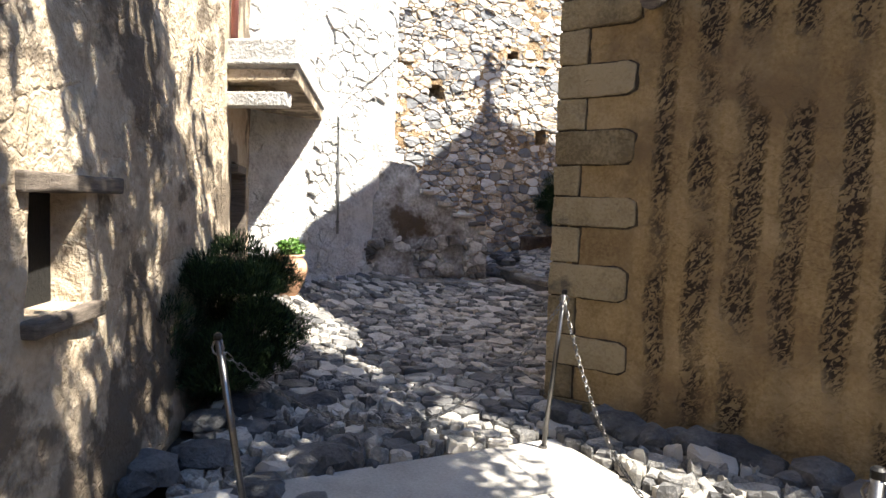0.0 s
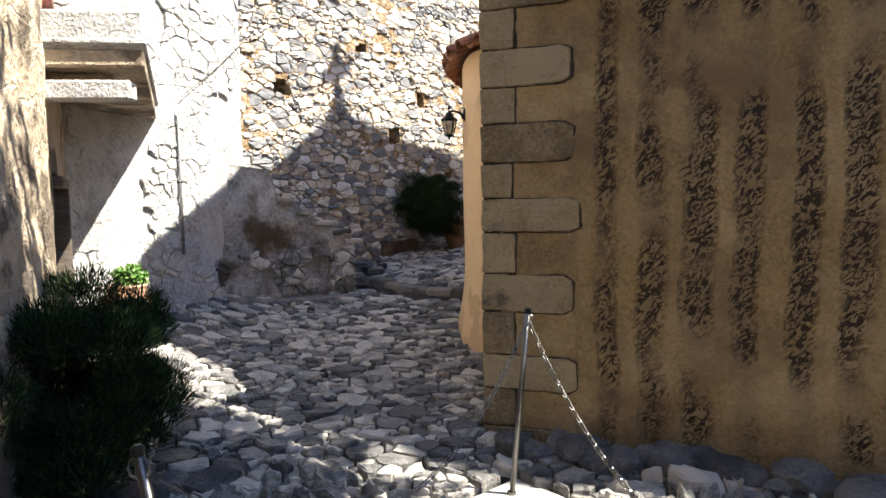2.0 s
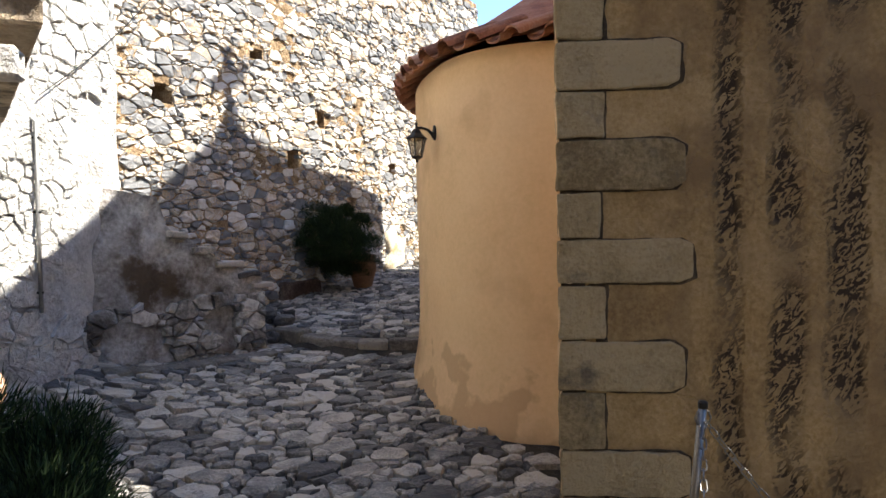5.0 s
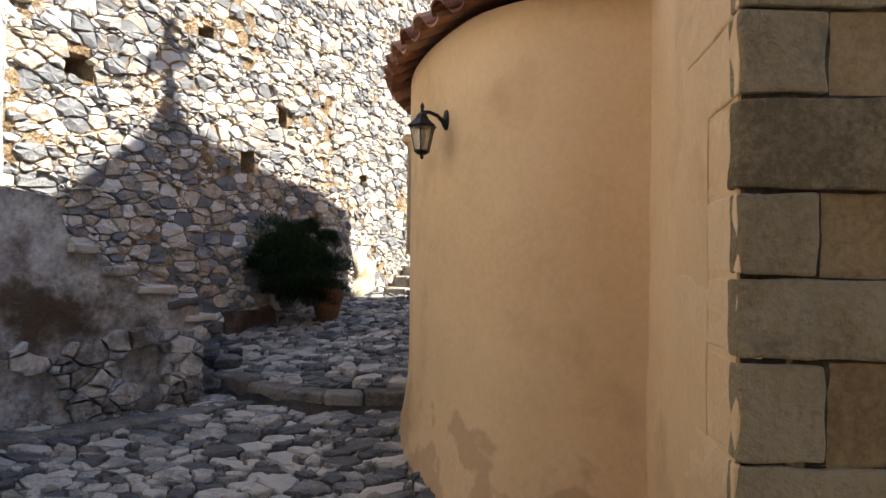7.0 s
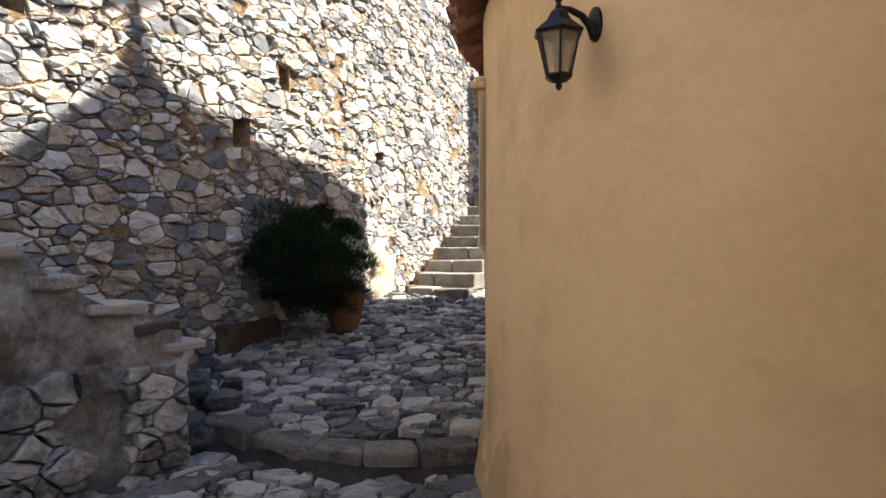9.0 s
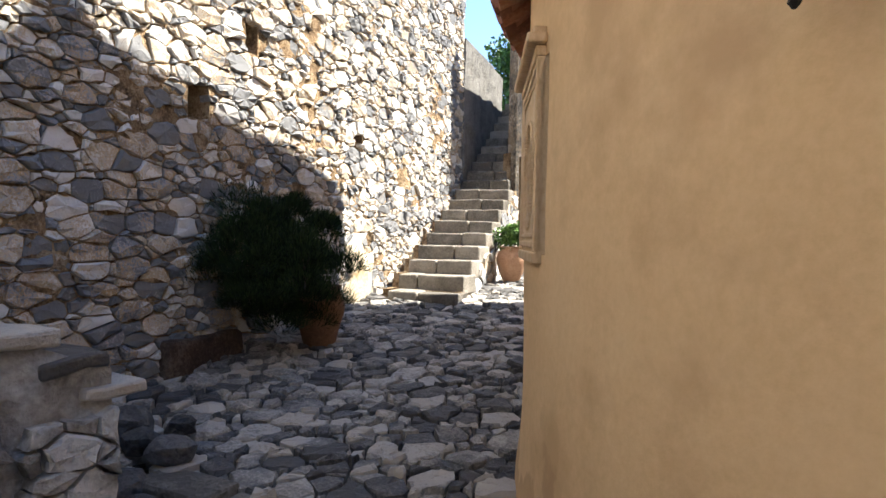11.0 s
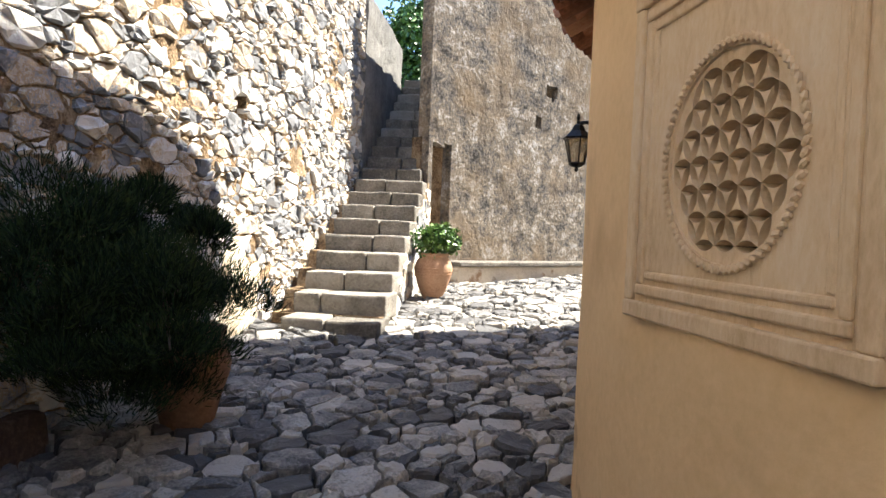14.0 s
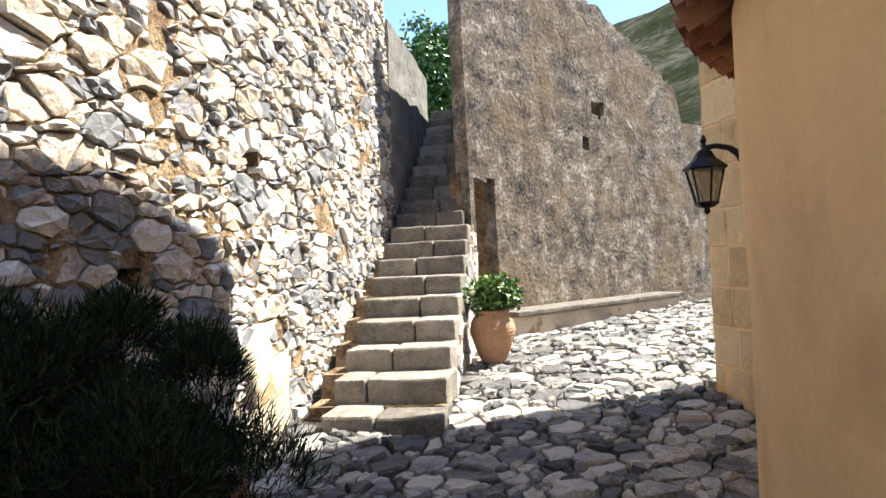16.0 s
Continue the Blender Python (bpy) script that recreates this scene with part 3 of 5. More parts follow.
# ---- stair ----
def build_stair():
    stair = tagged(new("stair"), "long flight of worn grey stone steps climbing between walls", "stairs", kind="structure")
    rng = random.Random(4)
    for k in range(20):
        s, z = 4.62 + 0.318 * min(k, 9) + 0.225 * max(0, k - 9), 1.2 + 0.16 * k
        cut = rng.choice([[0.3], [0.45], [0.6], [0.3, 0.62]]) if k < 14 else [0.5]
        edges = [0.0] + cut + [1.0]
        for a, b in zip(edges, edges[1:]):
            bm = bmesh.new()
            left, right = max(0.05, 0.27 - 0.024 * k), (1.04 - 0.02 * k if k < 9 else 0.79)
            w0, w1 = left + a * (right - left), left + b * (right - left)
            add_box(bm, (s + rng.uniform(-0.015, 0.015), w0 + 0.004, z - 0.04), (s + 0.42, w1 - 0.004, z + 0.16 + rng.uniform(-0.008, 0.008)), None, 0.02)
            bmesh.ops.subdivide_edges(bm, edges=bm.edges[:], cuts=1)
            for v in bm.verts:
                q = noise.noise_vector((v.co.x * 6, v.co.y * 6, v.co.z * 6 + k))
                v.co += 0.012 * q
            bmesh.ops.transform(bm, matrix=MAIN.matrix(), verts=bm.verts[:])
            part("step_block", bm, STEP, stair, smooth=False)
    side = Plane(MAIN.at(4.9, 0, 0.98), MAIN.at(7.6, 0, 0.85) - MAIN.at(4.9, 0, 0.98))
    sheet(side, (0.0, 2.75, lambda s: 0.8, lambda s: 1.36 + 0.16 * math.floor(s / 0.318 + 0.1)), 0.05, 0.02, 0.02, MORTAR, "stair_side", stair, (), 0.9)
    lay(cells(2.75, 1.9, 330, 1.5, 1.5, 17), lambda x, y, h: side.at(x, y + 1.05, h + 0.02), 0.006, 0.026, RUBBLE, stair, lambda x, y: False, "stone", "side_stones", 18, 0,
        lambda x, y: y + 1.05 > 1.3 + 0.16 * math.floor(x / 0.318 + 0.1) or x < 0.08)
    return stair


stair = build_stair()


# ---- paving ----
def inside_walls(x, y):
    p = Vector((x, y, 0))
    if (p - APSE).length < APSE_R + 0.02:
        return True
    e = p - EAST.o
    a, d = e.dot(EAST.u), e.dot(EAST.n)
    if d > -0.02 and -0.02 < a < 7.7 or (a >= 7.65 and e.dot(Vector((0.13, 0.99, 0))) < 7.55 and x > 4.5):
        return True
    q = p - SOUTH.o
    if q.dot(SOUTH.u) > -0.02 and q.dot(SOUTH.n) < 0.02 and a < 1.5:
        return True
    m = p - MAIN.o
    if m.dot(MAIN.n) < 0.02:
        return True
    if m.dot(MAIN.n) < 1.0 and m.dot(MAIN.u) > 4.7:
        return True
    if (p - WHITEW.o).dot(WHITEW.n) < 0 and y < 7.2 and y > 3.5:
        return True
    h = p - HOUSEW.o
    if h.dot(HOUSEW.n) < 0.02 and y < 2.75:
        return True
    if (p - DOORW.o).dot(DOORW.n) < 0 and y < 4:
        return True
    return (p - RUINW.o).dot(RUINW.n) < 0.02 and y > 12


SLAB_AT = Vector((1.74, 2.62, 0))
SLAB_A, SLAB_B = Vector((-0.68, -0.733, 0)), Vector((0.733, -0.68, 0))


def on_slab(x, y):
    p = Vector((x, y, 0)) - SLAB_AT
    return 0 < p.dot(SLAB_A) < 3.9 and 0 < p.dot(SLAB_B) < 1.35


pavement = structure("pavement", "uneven grey cobbled lane of flat irregular stones", "pavement")
PX, PY = -2.6, 1.0


def cobble_place(x, y, h):
    gx, gy = x + PX, y + PY
    wild = 1.9 if gy < 2.3 + 0.3 * math.sin(gx * 3) else 1.0
    return Vector((gx, gy, ground_z(gx, gy) - 0.025 + h * wild))


def skip_cobble(x, y):
    gx, gy = x + PX, y + PY
    return inside_walls(gx, gy) or on_slab(gx, gy) or gy < -2 or abs(gy - kerb_y(gx) - 0.08) < 0.17 and -0.25 < gx < 1.5


lay(cells(11.6, 12.0, 14000, 1.35, 1.6, 11), cobble_place, 0.0095, 0.036, COBBLE, pavement,
    lambda x, y: 2.4 < x < 4.0 and 2.6 < y < 5.7, "cobble", "cobbles", 8, 290, skip_cobble)


# ---- kerb of the upper terrace ----
ROCK_SLAB = surface("dark_kerb_slab", [(0.07, 0.062, 0.055), (0.15, 0.135, 0.12), (0.25, 0.23, 0.2)], 0.85, 7, 45, 0.9, 0.03, 0.4, sharp=1.3)


def build_kerb():
    kerb = structure("kerb", "low kerb of long dark stone slabs edging the upper paving", "kerb")
    rng = random.Random(2)
    pts = [Vector((x, kerb_y(x) + 0.02, 0)) for x in (-0.2, 0.12, 0.45, 0.74, 1.06, 1.42)]
    for i, (a, b) in enumerate(zip(pts, pts[1:])):
        way = (b - a).normalized()
        pl = Plane(a, way)
        bm = bmesh.new()
        add_box(bm, (0.006, -0.22, -0.25), ((b - a).length - 0.006, 0.0 + rng.uniform(-0.02, 0.02), rng.uniform(-0.008, 0.008)), None, 0.025)
        bmesh.ops.subdivide_edges(bm, edges=[e for e in bm.edges if e.calc_length() > 0.1], cuts=3, use_grid_fill=True)
        for v in bm.verts:
            v.co += 0.014 * noise.noise_vector(v.co * 7 + Vector((i * 3.1, 0, 0)))
        m = pl.matrix(0, high_z(a.x, a.y) + 0.015, 0)
        bmesh.ops.transform(bm, matrix=m, verts=bm.verts[:])
        part("kerbstone", bm, ROCK_SLAB if i else STEP, kerb)
    return kerb


kerb = build_kerb()


# ---- corner quoins ----
HONEY = surface("honey_sandstone", [(0.4, 0.3, 0.18), (0.54, 0.41, 0.26), (0.62, 0.5, 0.34)], 0.9, 4, 45, 0.5, 0.02, 0.3, stain=(0.36, 0.25, 0.14), stain_scale=4, stain_at=(0.56, 0.7))


JOINT = surface("dark_open_joint", [(0.02, 0.015, 0.01), (0.05, 0.037, 0.024), (0.12, 0.09, 0.055)], 0.95, 8, 50, 0.8, 0.02)
WASHED = surface("peach_washed_sandstone", [(0.62, 0.435, 0.245), (0.7, 0.5, 0.295), (0.76, 0.56, 0.35)], 0.9, 3, 40, 0.5, 0.02, 0.1)


def build_quoins(plane, rows, name_of, label, flip=1, longs=0.6, shorts=0.2, out=0.014, seed=1, material=QUOIN, filled=False):
    holder = structure(name_of, label, "quoin")
    rng = random.Random(seed)
    for i, (z0, z1) in enumerate(zip(rows, rows[1:])):
        spans = [(0.0, longs * rng.uniform(0.93, 1.03))] if i % 2 == 0 else [(0.0, shorts * rng.uniform(0.85, 1.1))]
        if filled:
            mid = shorts * rng.uniform(0.7, 1.6)
            spans = [(0.0, mid), (mid + 0.004, longs)]
        for j, (a, b) in enumerate(spans):
            bm = bmesh.new()
            add_box(bm, (a * flip if flip > 0 else -b, -0.06, z0 + 0.005), (b if flip > 0 else -a, out + 0.004 + rng.uniform(-0.002, 0.004), z1 - 0.005), None, 0.009)
            bmesh.ops.subdivide_edges(bm, edges=[e for e in bm.edges if e.calc_length() > 0.09], cuts=10, use_grid_fill=True)
            zm, zh = (z0 + z1) / 2, (z1 - z0) / 2
            for v in bm.verts:
                # worn, rounded inner end of the stone
                end = (abs(v.co.x) - (b - 0.09)) / 0.09
                if i % 2 == 0 and end > 0 and not filled:
                    v.co.z = zm + (v.co.z - zm) * (1 - 0.3 * end ** 3)
                v.co += 0.009 * noise.noise_vector(v.co * 9 + Vector((i * 5.3, 0, 0)))
            bmesh.ops.transform(bm, matrix=plane.matrix(), verts=bm.verts[:])
            part("quoin_stone", bm, material, holder)
            if name_of == "quoins_south":
                bm = bmesh.new()
                add_box(bm, (0.012, -0.05, z0 - 0.005), (b + 0.014, 0.003, z1 + 0.003), None, 0.004)
                bmesh.ops.subdivide_edges(bm, edges=[e for e in bm.edges if e.calc_length() > 0.09], cuts=10, use_grid_fill=True)
                for v in bm.verts:
                    end = (v.co.x - (b - 0.08)) / 0.09
                    if i % 2 == 0 and end > 0:
                        v.co.z = zm + (v.co.z - zm) * (1 - 0.28 * end ** 3)
                    v.co.x += 0.012 * noise.noise(v.co * 14) * (v.co.x > 0.05)
                    v.co.z += 0.008 * noise.noise(v.co * 11 + Vector((5, 0, i)))
                bmesh.ops.transform(bm, matrix=plane.matrix(), verts=bm.verts[:])
                part("joint", bm, JOINT, holder)
    if name_of == "quoins_south":
        bm = bmesh.new()
        add_box(bm, (0.016, -0.1, 0.0), (0.14, -0.006, 3.33))
        bmesh.ops.transform(bm, matrix=plane.matrix(), verts=bm.verts[:])
        part("bedding_mortar", bm, QUOIN, holder)
    return holder


build_quoins(SOUTH, [0.1, 0.34, 0.58, 0.8, 1.07, 1.31, 1.57, 1.78, 2.0, 2.24, 2.46, 2.69, 2.93, 3.14, 3.36], "quoins_south", "dressed sandstone quoins with deep worn joints")
build_quoins(Plane(EAST.at(0, 0), -EAST.u), [0.1, 0.34, 0.58, 0.8, 1.07, 1.31, 1.57, 1.78, 2.0, 2.24, 2.46, 2.69, 2.93, 3.14, 3.36], "quoins_corner", "peach-washed worn quoins returning round the corner", -1, 0.78, 0.46, -0.003, 9, WASHED)
build_quoins(EASTB, [0.9, 1.18, 1.45, 1.72, 2.0, 2.28, 2.55, 2.85, 3.15, 3.45, 3.75, 4.05, 4.35, 4.7, 5.0, 5.3], "quoins_north", "honey-coloured dressed quoins on the church corner", 1, 0.62, 0.28, 0.0, 5, HONEY, True)


# ---- apse eave tiles ----
def build_eave():
    eave = structure("roof_eave", "rows of terracotta barrel tiles along the apse eave", "roof")
    tile = None
    n = 58
    for i in range(n):
        a = radians(212) + (radians(88) - radians(212)) * i / (n - 1)
        m = Matrix.Translation(APSE + Vector(((apse_r(a) - 0.3) * math.cos(a), (apse_r(a) - 0.3) * math.sin(a), 3.32))) @ Matrix.Rotation(a, 4, "Z") @ Matrix.Rotation(radians(24), 4, "Y")
        cover = i % 2 == 0
        bm = bmesh.new()
        pts = []
        for k in range(9):
            b = math.pi * k / 8
            y, z = 0.075 * math.cos(b), 0.062 * math.sin(b)
            pts.append((y, z if cover else 0.02 - 0.6 * z))
        for x, g in ((0.0, 0.85), (0.5, 1.0)):
            for o in (0.0, 0.014):
                for y, z in pts:
                    bm.verts.new((x + (0.02 if cover else 0), y * g, z * g + o + (0.02 if cover else 0)))
        v = list(bm.verts)
        for k in range(8):
            bm.faces.new((v[k], v[k + 1], v[18 + k + 1], v[18 + k]))
            bm.faces.new((v[9 + k], v[27 + k], v[27 + k + 1], v[9 + k + 1]))
            bm.faces.new((v[18 + k], v[18 + k + 1], v[27 + k + 1], v[27 + k]))
        bmesh.ops.transform(bm, matrix=m, verts=bm.verts[:])
        part("roof_tile", bm, TILE, eave)
    return eave


build_eave()


# ---- carved window panel ----
PANEL = surface("pale_carved_stone", [(0.5, 0.35, 0.205), (0.64, 0.475, 0.305), (0.7, 0.56, 0.4)], 0.9, 5, 60, 0.35, 0.012, stretch=(1, 1, 0.4))


def build_panel():
    ang = radians(157.7)
    out = Vector((math.cos(ang), math.sin(ang), 0))
    pl = Plane(APSE + out * (APSE_R - 0.034), (-out.y, out.x))
    if pl.n.dot(out) < 0:
        pl = Plane(APSE + out * (APSE_R - 0.034), (out.y, -out.x))
    panel = tagged(thing("window_panel", pl.at(0, 1.84, 0), "pale carved stone window surround with a pierced rosette grille", "window"), kind="structure")
    inv = Matrix.Translation(-panel.location)
    half, z0, z1, zc, r = 0.425, 1.84, 2.72, 2.235, 0.232

    def done(name, bm, mat, lab=""):
        bmesh.ops.transform(bm, matrix=inv @ pl.matrix(), verts=bm.verts[:])
        return part(name, bm, mat, panel, lab)

    # field with a round opening
    bm = bmesh.new()
    n = 72
    inner = [(r * math.cos(2 * math.pi * k / n), zc + r * math.sin(2 * math.pi * k / n)) for k in range(n)]
    outer = []
    for k in range(n):
        c, s_ = math.cos(2 * math.pi * k / n), math.sin(2 * math.pi * k / n)
        t = min(half / max(abs(c), 1e-6), ((z1 - zc) if s_ > 0 else (zc - z0)) / max(abs(s_), 1e-6))
        outer.append((t * c, zc + t * s_))
    vi = [bm.verts.new((x, 0.03, z)) for x, z in inner]
    vo = [bm.verts.new((x, 0.03, z)) for x, z in outer]
    vb = [bm.verts.new((x, -0.09, z)) for x, z in inner]
    vs = [bm.verts.new((x, -0.05, z)) for x, z in outer]
    for k in range(n):
        j = (k + 1) % n
        bm.faces.new((vo[k], vo[j], vi[j], vi[k]))
        bm.faces.new((vi[k], vi[j], vb[j], vb[k]))
        bm.faces.new((vs[k], vs[j], vo[j], vo[k]))
    done("field", bm, PANEL)
    # mouldings of the frame, profile in steps
    for o, w, d in ((0.0, 0.045, 0.046), (0.06, 0.028, 0.042), (0.1, 0.022, 0.038)):
        h, a, b = half - o, z0 + o * 1.05, z1 - o
        for name, lo, hi in (("sill_moulding", (-h, 0.0, a), (h, d, a + w)), ("head_moulding", (-h, 0.0, b - w), (h, d, b)),
                             ("side_moulding", (-h, 0.0, a + w), (-h + w, d - 0.004, b - w)), ("side_moulding", (h - w, 0.0, a + w), (h, d - 0.004, b - w))):
            bm = bmesh.new()
            add_box(bm, lo, hi, None, 0.006)
            done(name, bm, PANEL)
    bm = bmesh.new()
    add_box(bm, (-half - 0.03, 0.0, z1 + 0.002), (half + 0.03, 0.085, z1 + 0.045), None, 0.012)
    add_box(bm, (-half - 0.01, 0.0, z1 + 0.045), (half + 0.01, 0.06, z1 + 0.075), None, 0.01)
    done("cornice", bm, PANEL)
    # rope ring
    bm = bmesh.new()
    m = 76
    for k in range(m):
        a = 2 * math.pi * k / m
        c = Vector(((r + 0.012) * math.cos(a), 0.034, zc + (r + 0.012) * math.sin(a)))
        tan = Vector((-math.sin(a), 0, math.cos(a)))
        rad = Vector((math.cos(a), 0, math.sin(a)))
        way = (tan * 0.7 + rad * 0.7) * 0.011
        add_tube(bm, (c - way, c, c + way), (0.005, 0.0085, 0.005), 6)
    done("rope_ring", bm, PANEL)
    # pierced grille: leaf-shaped openings in a six-fold lattice, cut deep
    bm = bmesh.new()
    step = 0.074
    nodes = []
    for i in range(-4, 5):
        for j in range(-4, 5):
            x, z = step * (i + 0.5 * j), step * 0.866 * j
            if math.hypot(x, z) < r + step:
                nodes.append((x, z))
    # triangles between the lattice nodes, with curved (leaf) sides
    def leaf_side(p, q, c, bulge, k=6):
        res = []
        for t in range(k):
            f = t / k
            x, z = p[0] + (q[0] - p[0]) * f, p[1] + (q[1] - p[1]) * f
            g = bulge * 4 * f * (1 - f)
            dx, dz = p[1] - q[1], q[0] - p[0]
            if dx * (c[0] - p[0]) + dz * (c[1] - p[1]) < 0:
                dx, dz = -dx, -dz
            ln = math.hypot(dx, dz)
            res.append((x + dx / ln * g, z + dz / ln * g))
        return res
    for i in range(-5, 6):
        for j in range(-5, 6):
            P = lambda i_, j_: (step * (i_ + 0.5 * j_), step * 0.866 * j_)
            for tri in ((P(i, j), P(i + 1, j), P(i, j + 1)), (P(i + 1, j), P(i + 1, j + 1), P(i, j + 1))):
                c = (sum(p[0] for p in tri) / 3, sum(p[1] for p in tri) / 3)
                if min(math.hypot(*p) for p in tri) > r:
                    continue
                ring = []
                for k in range(3):
                    p, q = tri[k], tri[(k + 1) % 3]
                    open_leaf = max(math.hypot(*p), math.hypot(*q)) < r * 0.985
                    ring += leaf_side(p, q, c, 0.0135 if open_leaf else 0.0)
                ring = [(x, z) if math.hypot(x, z) < r else (x * r / math.hypot(x, z), z * r / math.hypot(x, z)) for x, z in ring]
                top = [bm.verts.new((x, 0.022, zc + z)) for x, z in ring]
                low = [bm.verts.new((x + (c[0] - x) * 0.04, -0.085, zc + z + (c[1] - z) * 0.12)) for x, z in ring]
                mid = bm.verts.new((c[0], 0.0225, zc + c[1]))
                q = len(ring)
                for k in range(q):
                    bm.faces.new((top[k], top[(k + 1) % q], mid))
                    bm.faces.new((top[(k + 1) % q], top[k], low[k], low[(k + 1) % q]))
    done("rosette_grille", bm, PANEL, "pierced six-petal lattice")
    # near-black plate: the shade behind the lattice is put into its colour
    bm = bmesh.new()
    add_box(bm, (-r - 0.02, -0.12, zc - r - 0.02), (r + 0.02, -0.088, zc + r + 0.02))
    done("backing", bm, DARK)
    return panel


build_panel()


# ---- wall lanterns ----
GLASS = bpy.data.materials.new("lantern_glass")
GLASS.use_nodes = True
gb = GLASS.node_tree.nodes["Principled BSDF"]
gb.inputs["Base Color"].default_value = (0.85, 0.8, 0.7, 1)
gb.inputs["Roughness"].default_value = 0.15
gb.inputs["Transmission Weight"].default_value = 0.9
gb.inputs["IOR"].default_value = 1.1
BULB = surface("milky_bulb", [(0.6, 0.56, 0.5), (0.7, 0.67, 0.62)], 0.4)


def build_lantern(mount, out):
    out = out.normalized()
    lan = thing("wall_lantern", mount, "black iron wall lantern with tapered glass sides on a bracket", "lantern", "church lanterns")
    rot = Matrix.Rotation(math.atan2(out.y, out.x), 4, "Z")

    def done(name, bm, mat, parent=lan, lab="", smooth=False):
        bmesh.ops.transform(bm, matrix=rot, verts=bm.verts[:])
        return part(name, bm, mat, parent, lab, smooth)

    bm = bmesh.new()
    add_lathe(bm, [(0.004, -0.002), (0.036, 0.0), (0.034, 0.012), (0.018, 0.018)], 16, Matrix.Scale(1.7, 4, (0, 0, 1)) @ Matrix.Rotation(radians(90), 4, "Y"))
    done("wall_plate", bm, IRON)
    bm = bmesh.new()
    add_tube(bm, [(0.01, 0, -0.04), (0.03, 0, -0.005), (0.06, 0, 0.02), (0.11, 0, 0.035), (0.155, 0, 0.03)], [0.016, 0.014, 0.012, 0.011, 0.012], 8)
    done("bracket_arm", bm, IRON)
    cx = 0.155
    bm = bmesh.new()
    add_lathe(bm, [(0.004, 0.0), (0.012, 0.004), (0.008, 0.02), (0.014, 0.032), (0.009, 0.044), (0.003, 0.056)], 10, Matrix.Translation((cx, 0, 0.03)))
    finial = bm
    bm = bmesh.new()
    add_lathe(bm, [(0.082, -0.058), (0.09, -0.05), (0.045, -0.012), (0.03, 0.016), (0.016, 0.028)], 6, Matrix.Translation((cx, 0, 0)))
    cap = done("cap", bm, IRON)
    done("finial", finial, IRON, cap)
    for k in range(6):
        a = 2 * math.pi * k / 6
        bm = bmesh.new()
        add_tube(bm, [(cx + 0.074 * math.cos(a), 0.074 * math.sin(a), -0.056), (cx + 0.043 * math.cos(a), 0.043 * math.sin(a), -0.19)], 0.0045, 5)
        done("glazing_bar", bm, IRON)
        b = 2 * math.pi * (k + 1) / 6
        bm = bmesh.new()
        q = [bm.verts.new((cx + rr * math.cos(t), rr * math.sin(t), z)) for rr, t, z in ((0.071, a, -0.058), (0.071, b, -0.058), (0.041, b, -0.188), (0.041, a, -0.188))]
        bm.faces.new(q)
        res = bmesh.ops.solidify(bm, geom=bm.faces[:], thickness=0.002)
        g = done("glass_pane", bm, GLASS)
        g.visible_shadow = False
    bm = bmesh.new()
    add_lathe(bm, [(0.046, -0.188), (0.05, -0.195), (0.03, -0.21), (0.01, -0.216), (0.013, -0.228), (0.004, -0.24)], 6, Matrix.Translation((cx, 0, 0)))
    done("base_cup", bm, IRON)
    bm = bmesh.new()
    add_lathe(bm, [(0.012, -0.18), (0.012, -0.15), (0.026, -0.12), (0.03, -0.1), (0.02, -0.078), (0.004, -0.07)], 12, Matrix.Translation((cx, 0, 0)))
    done("bulb", bm, BULB, smooth=True)
    return lan


for deg, out, up in ((190.0, 0.0, 2.62), (118.5, 0.1, 2.66)):
    o = Vector((math.cos(radians(deg)), math.sin(radians(deg)), 0))
    build_lantern(APSE + o * (APSE_R + out) + Vector((0, 0, up)), o)


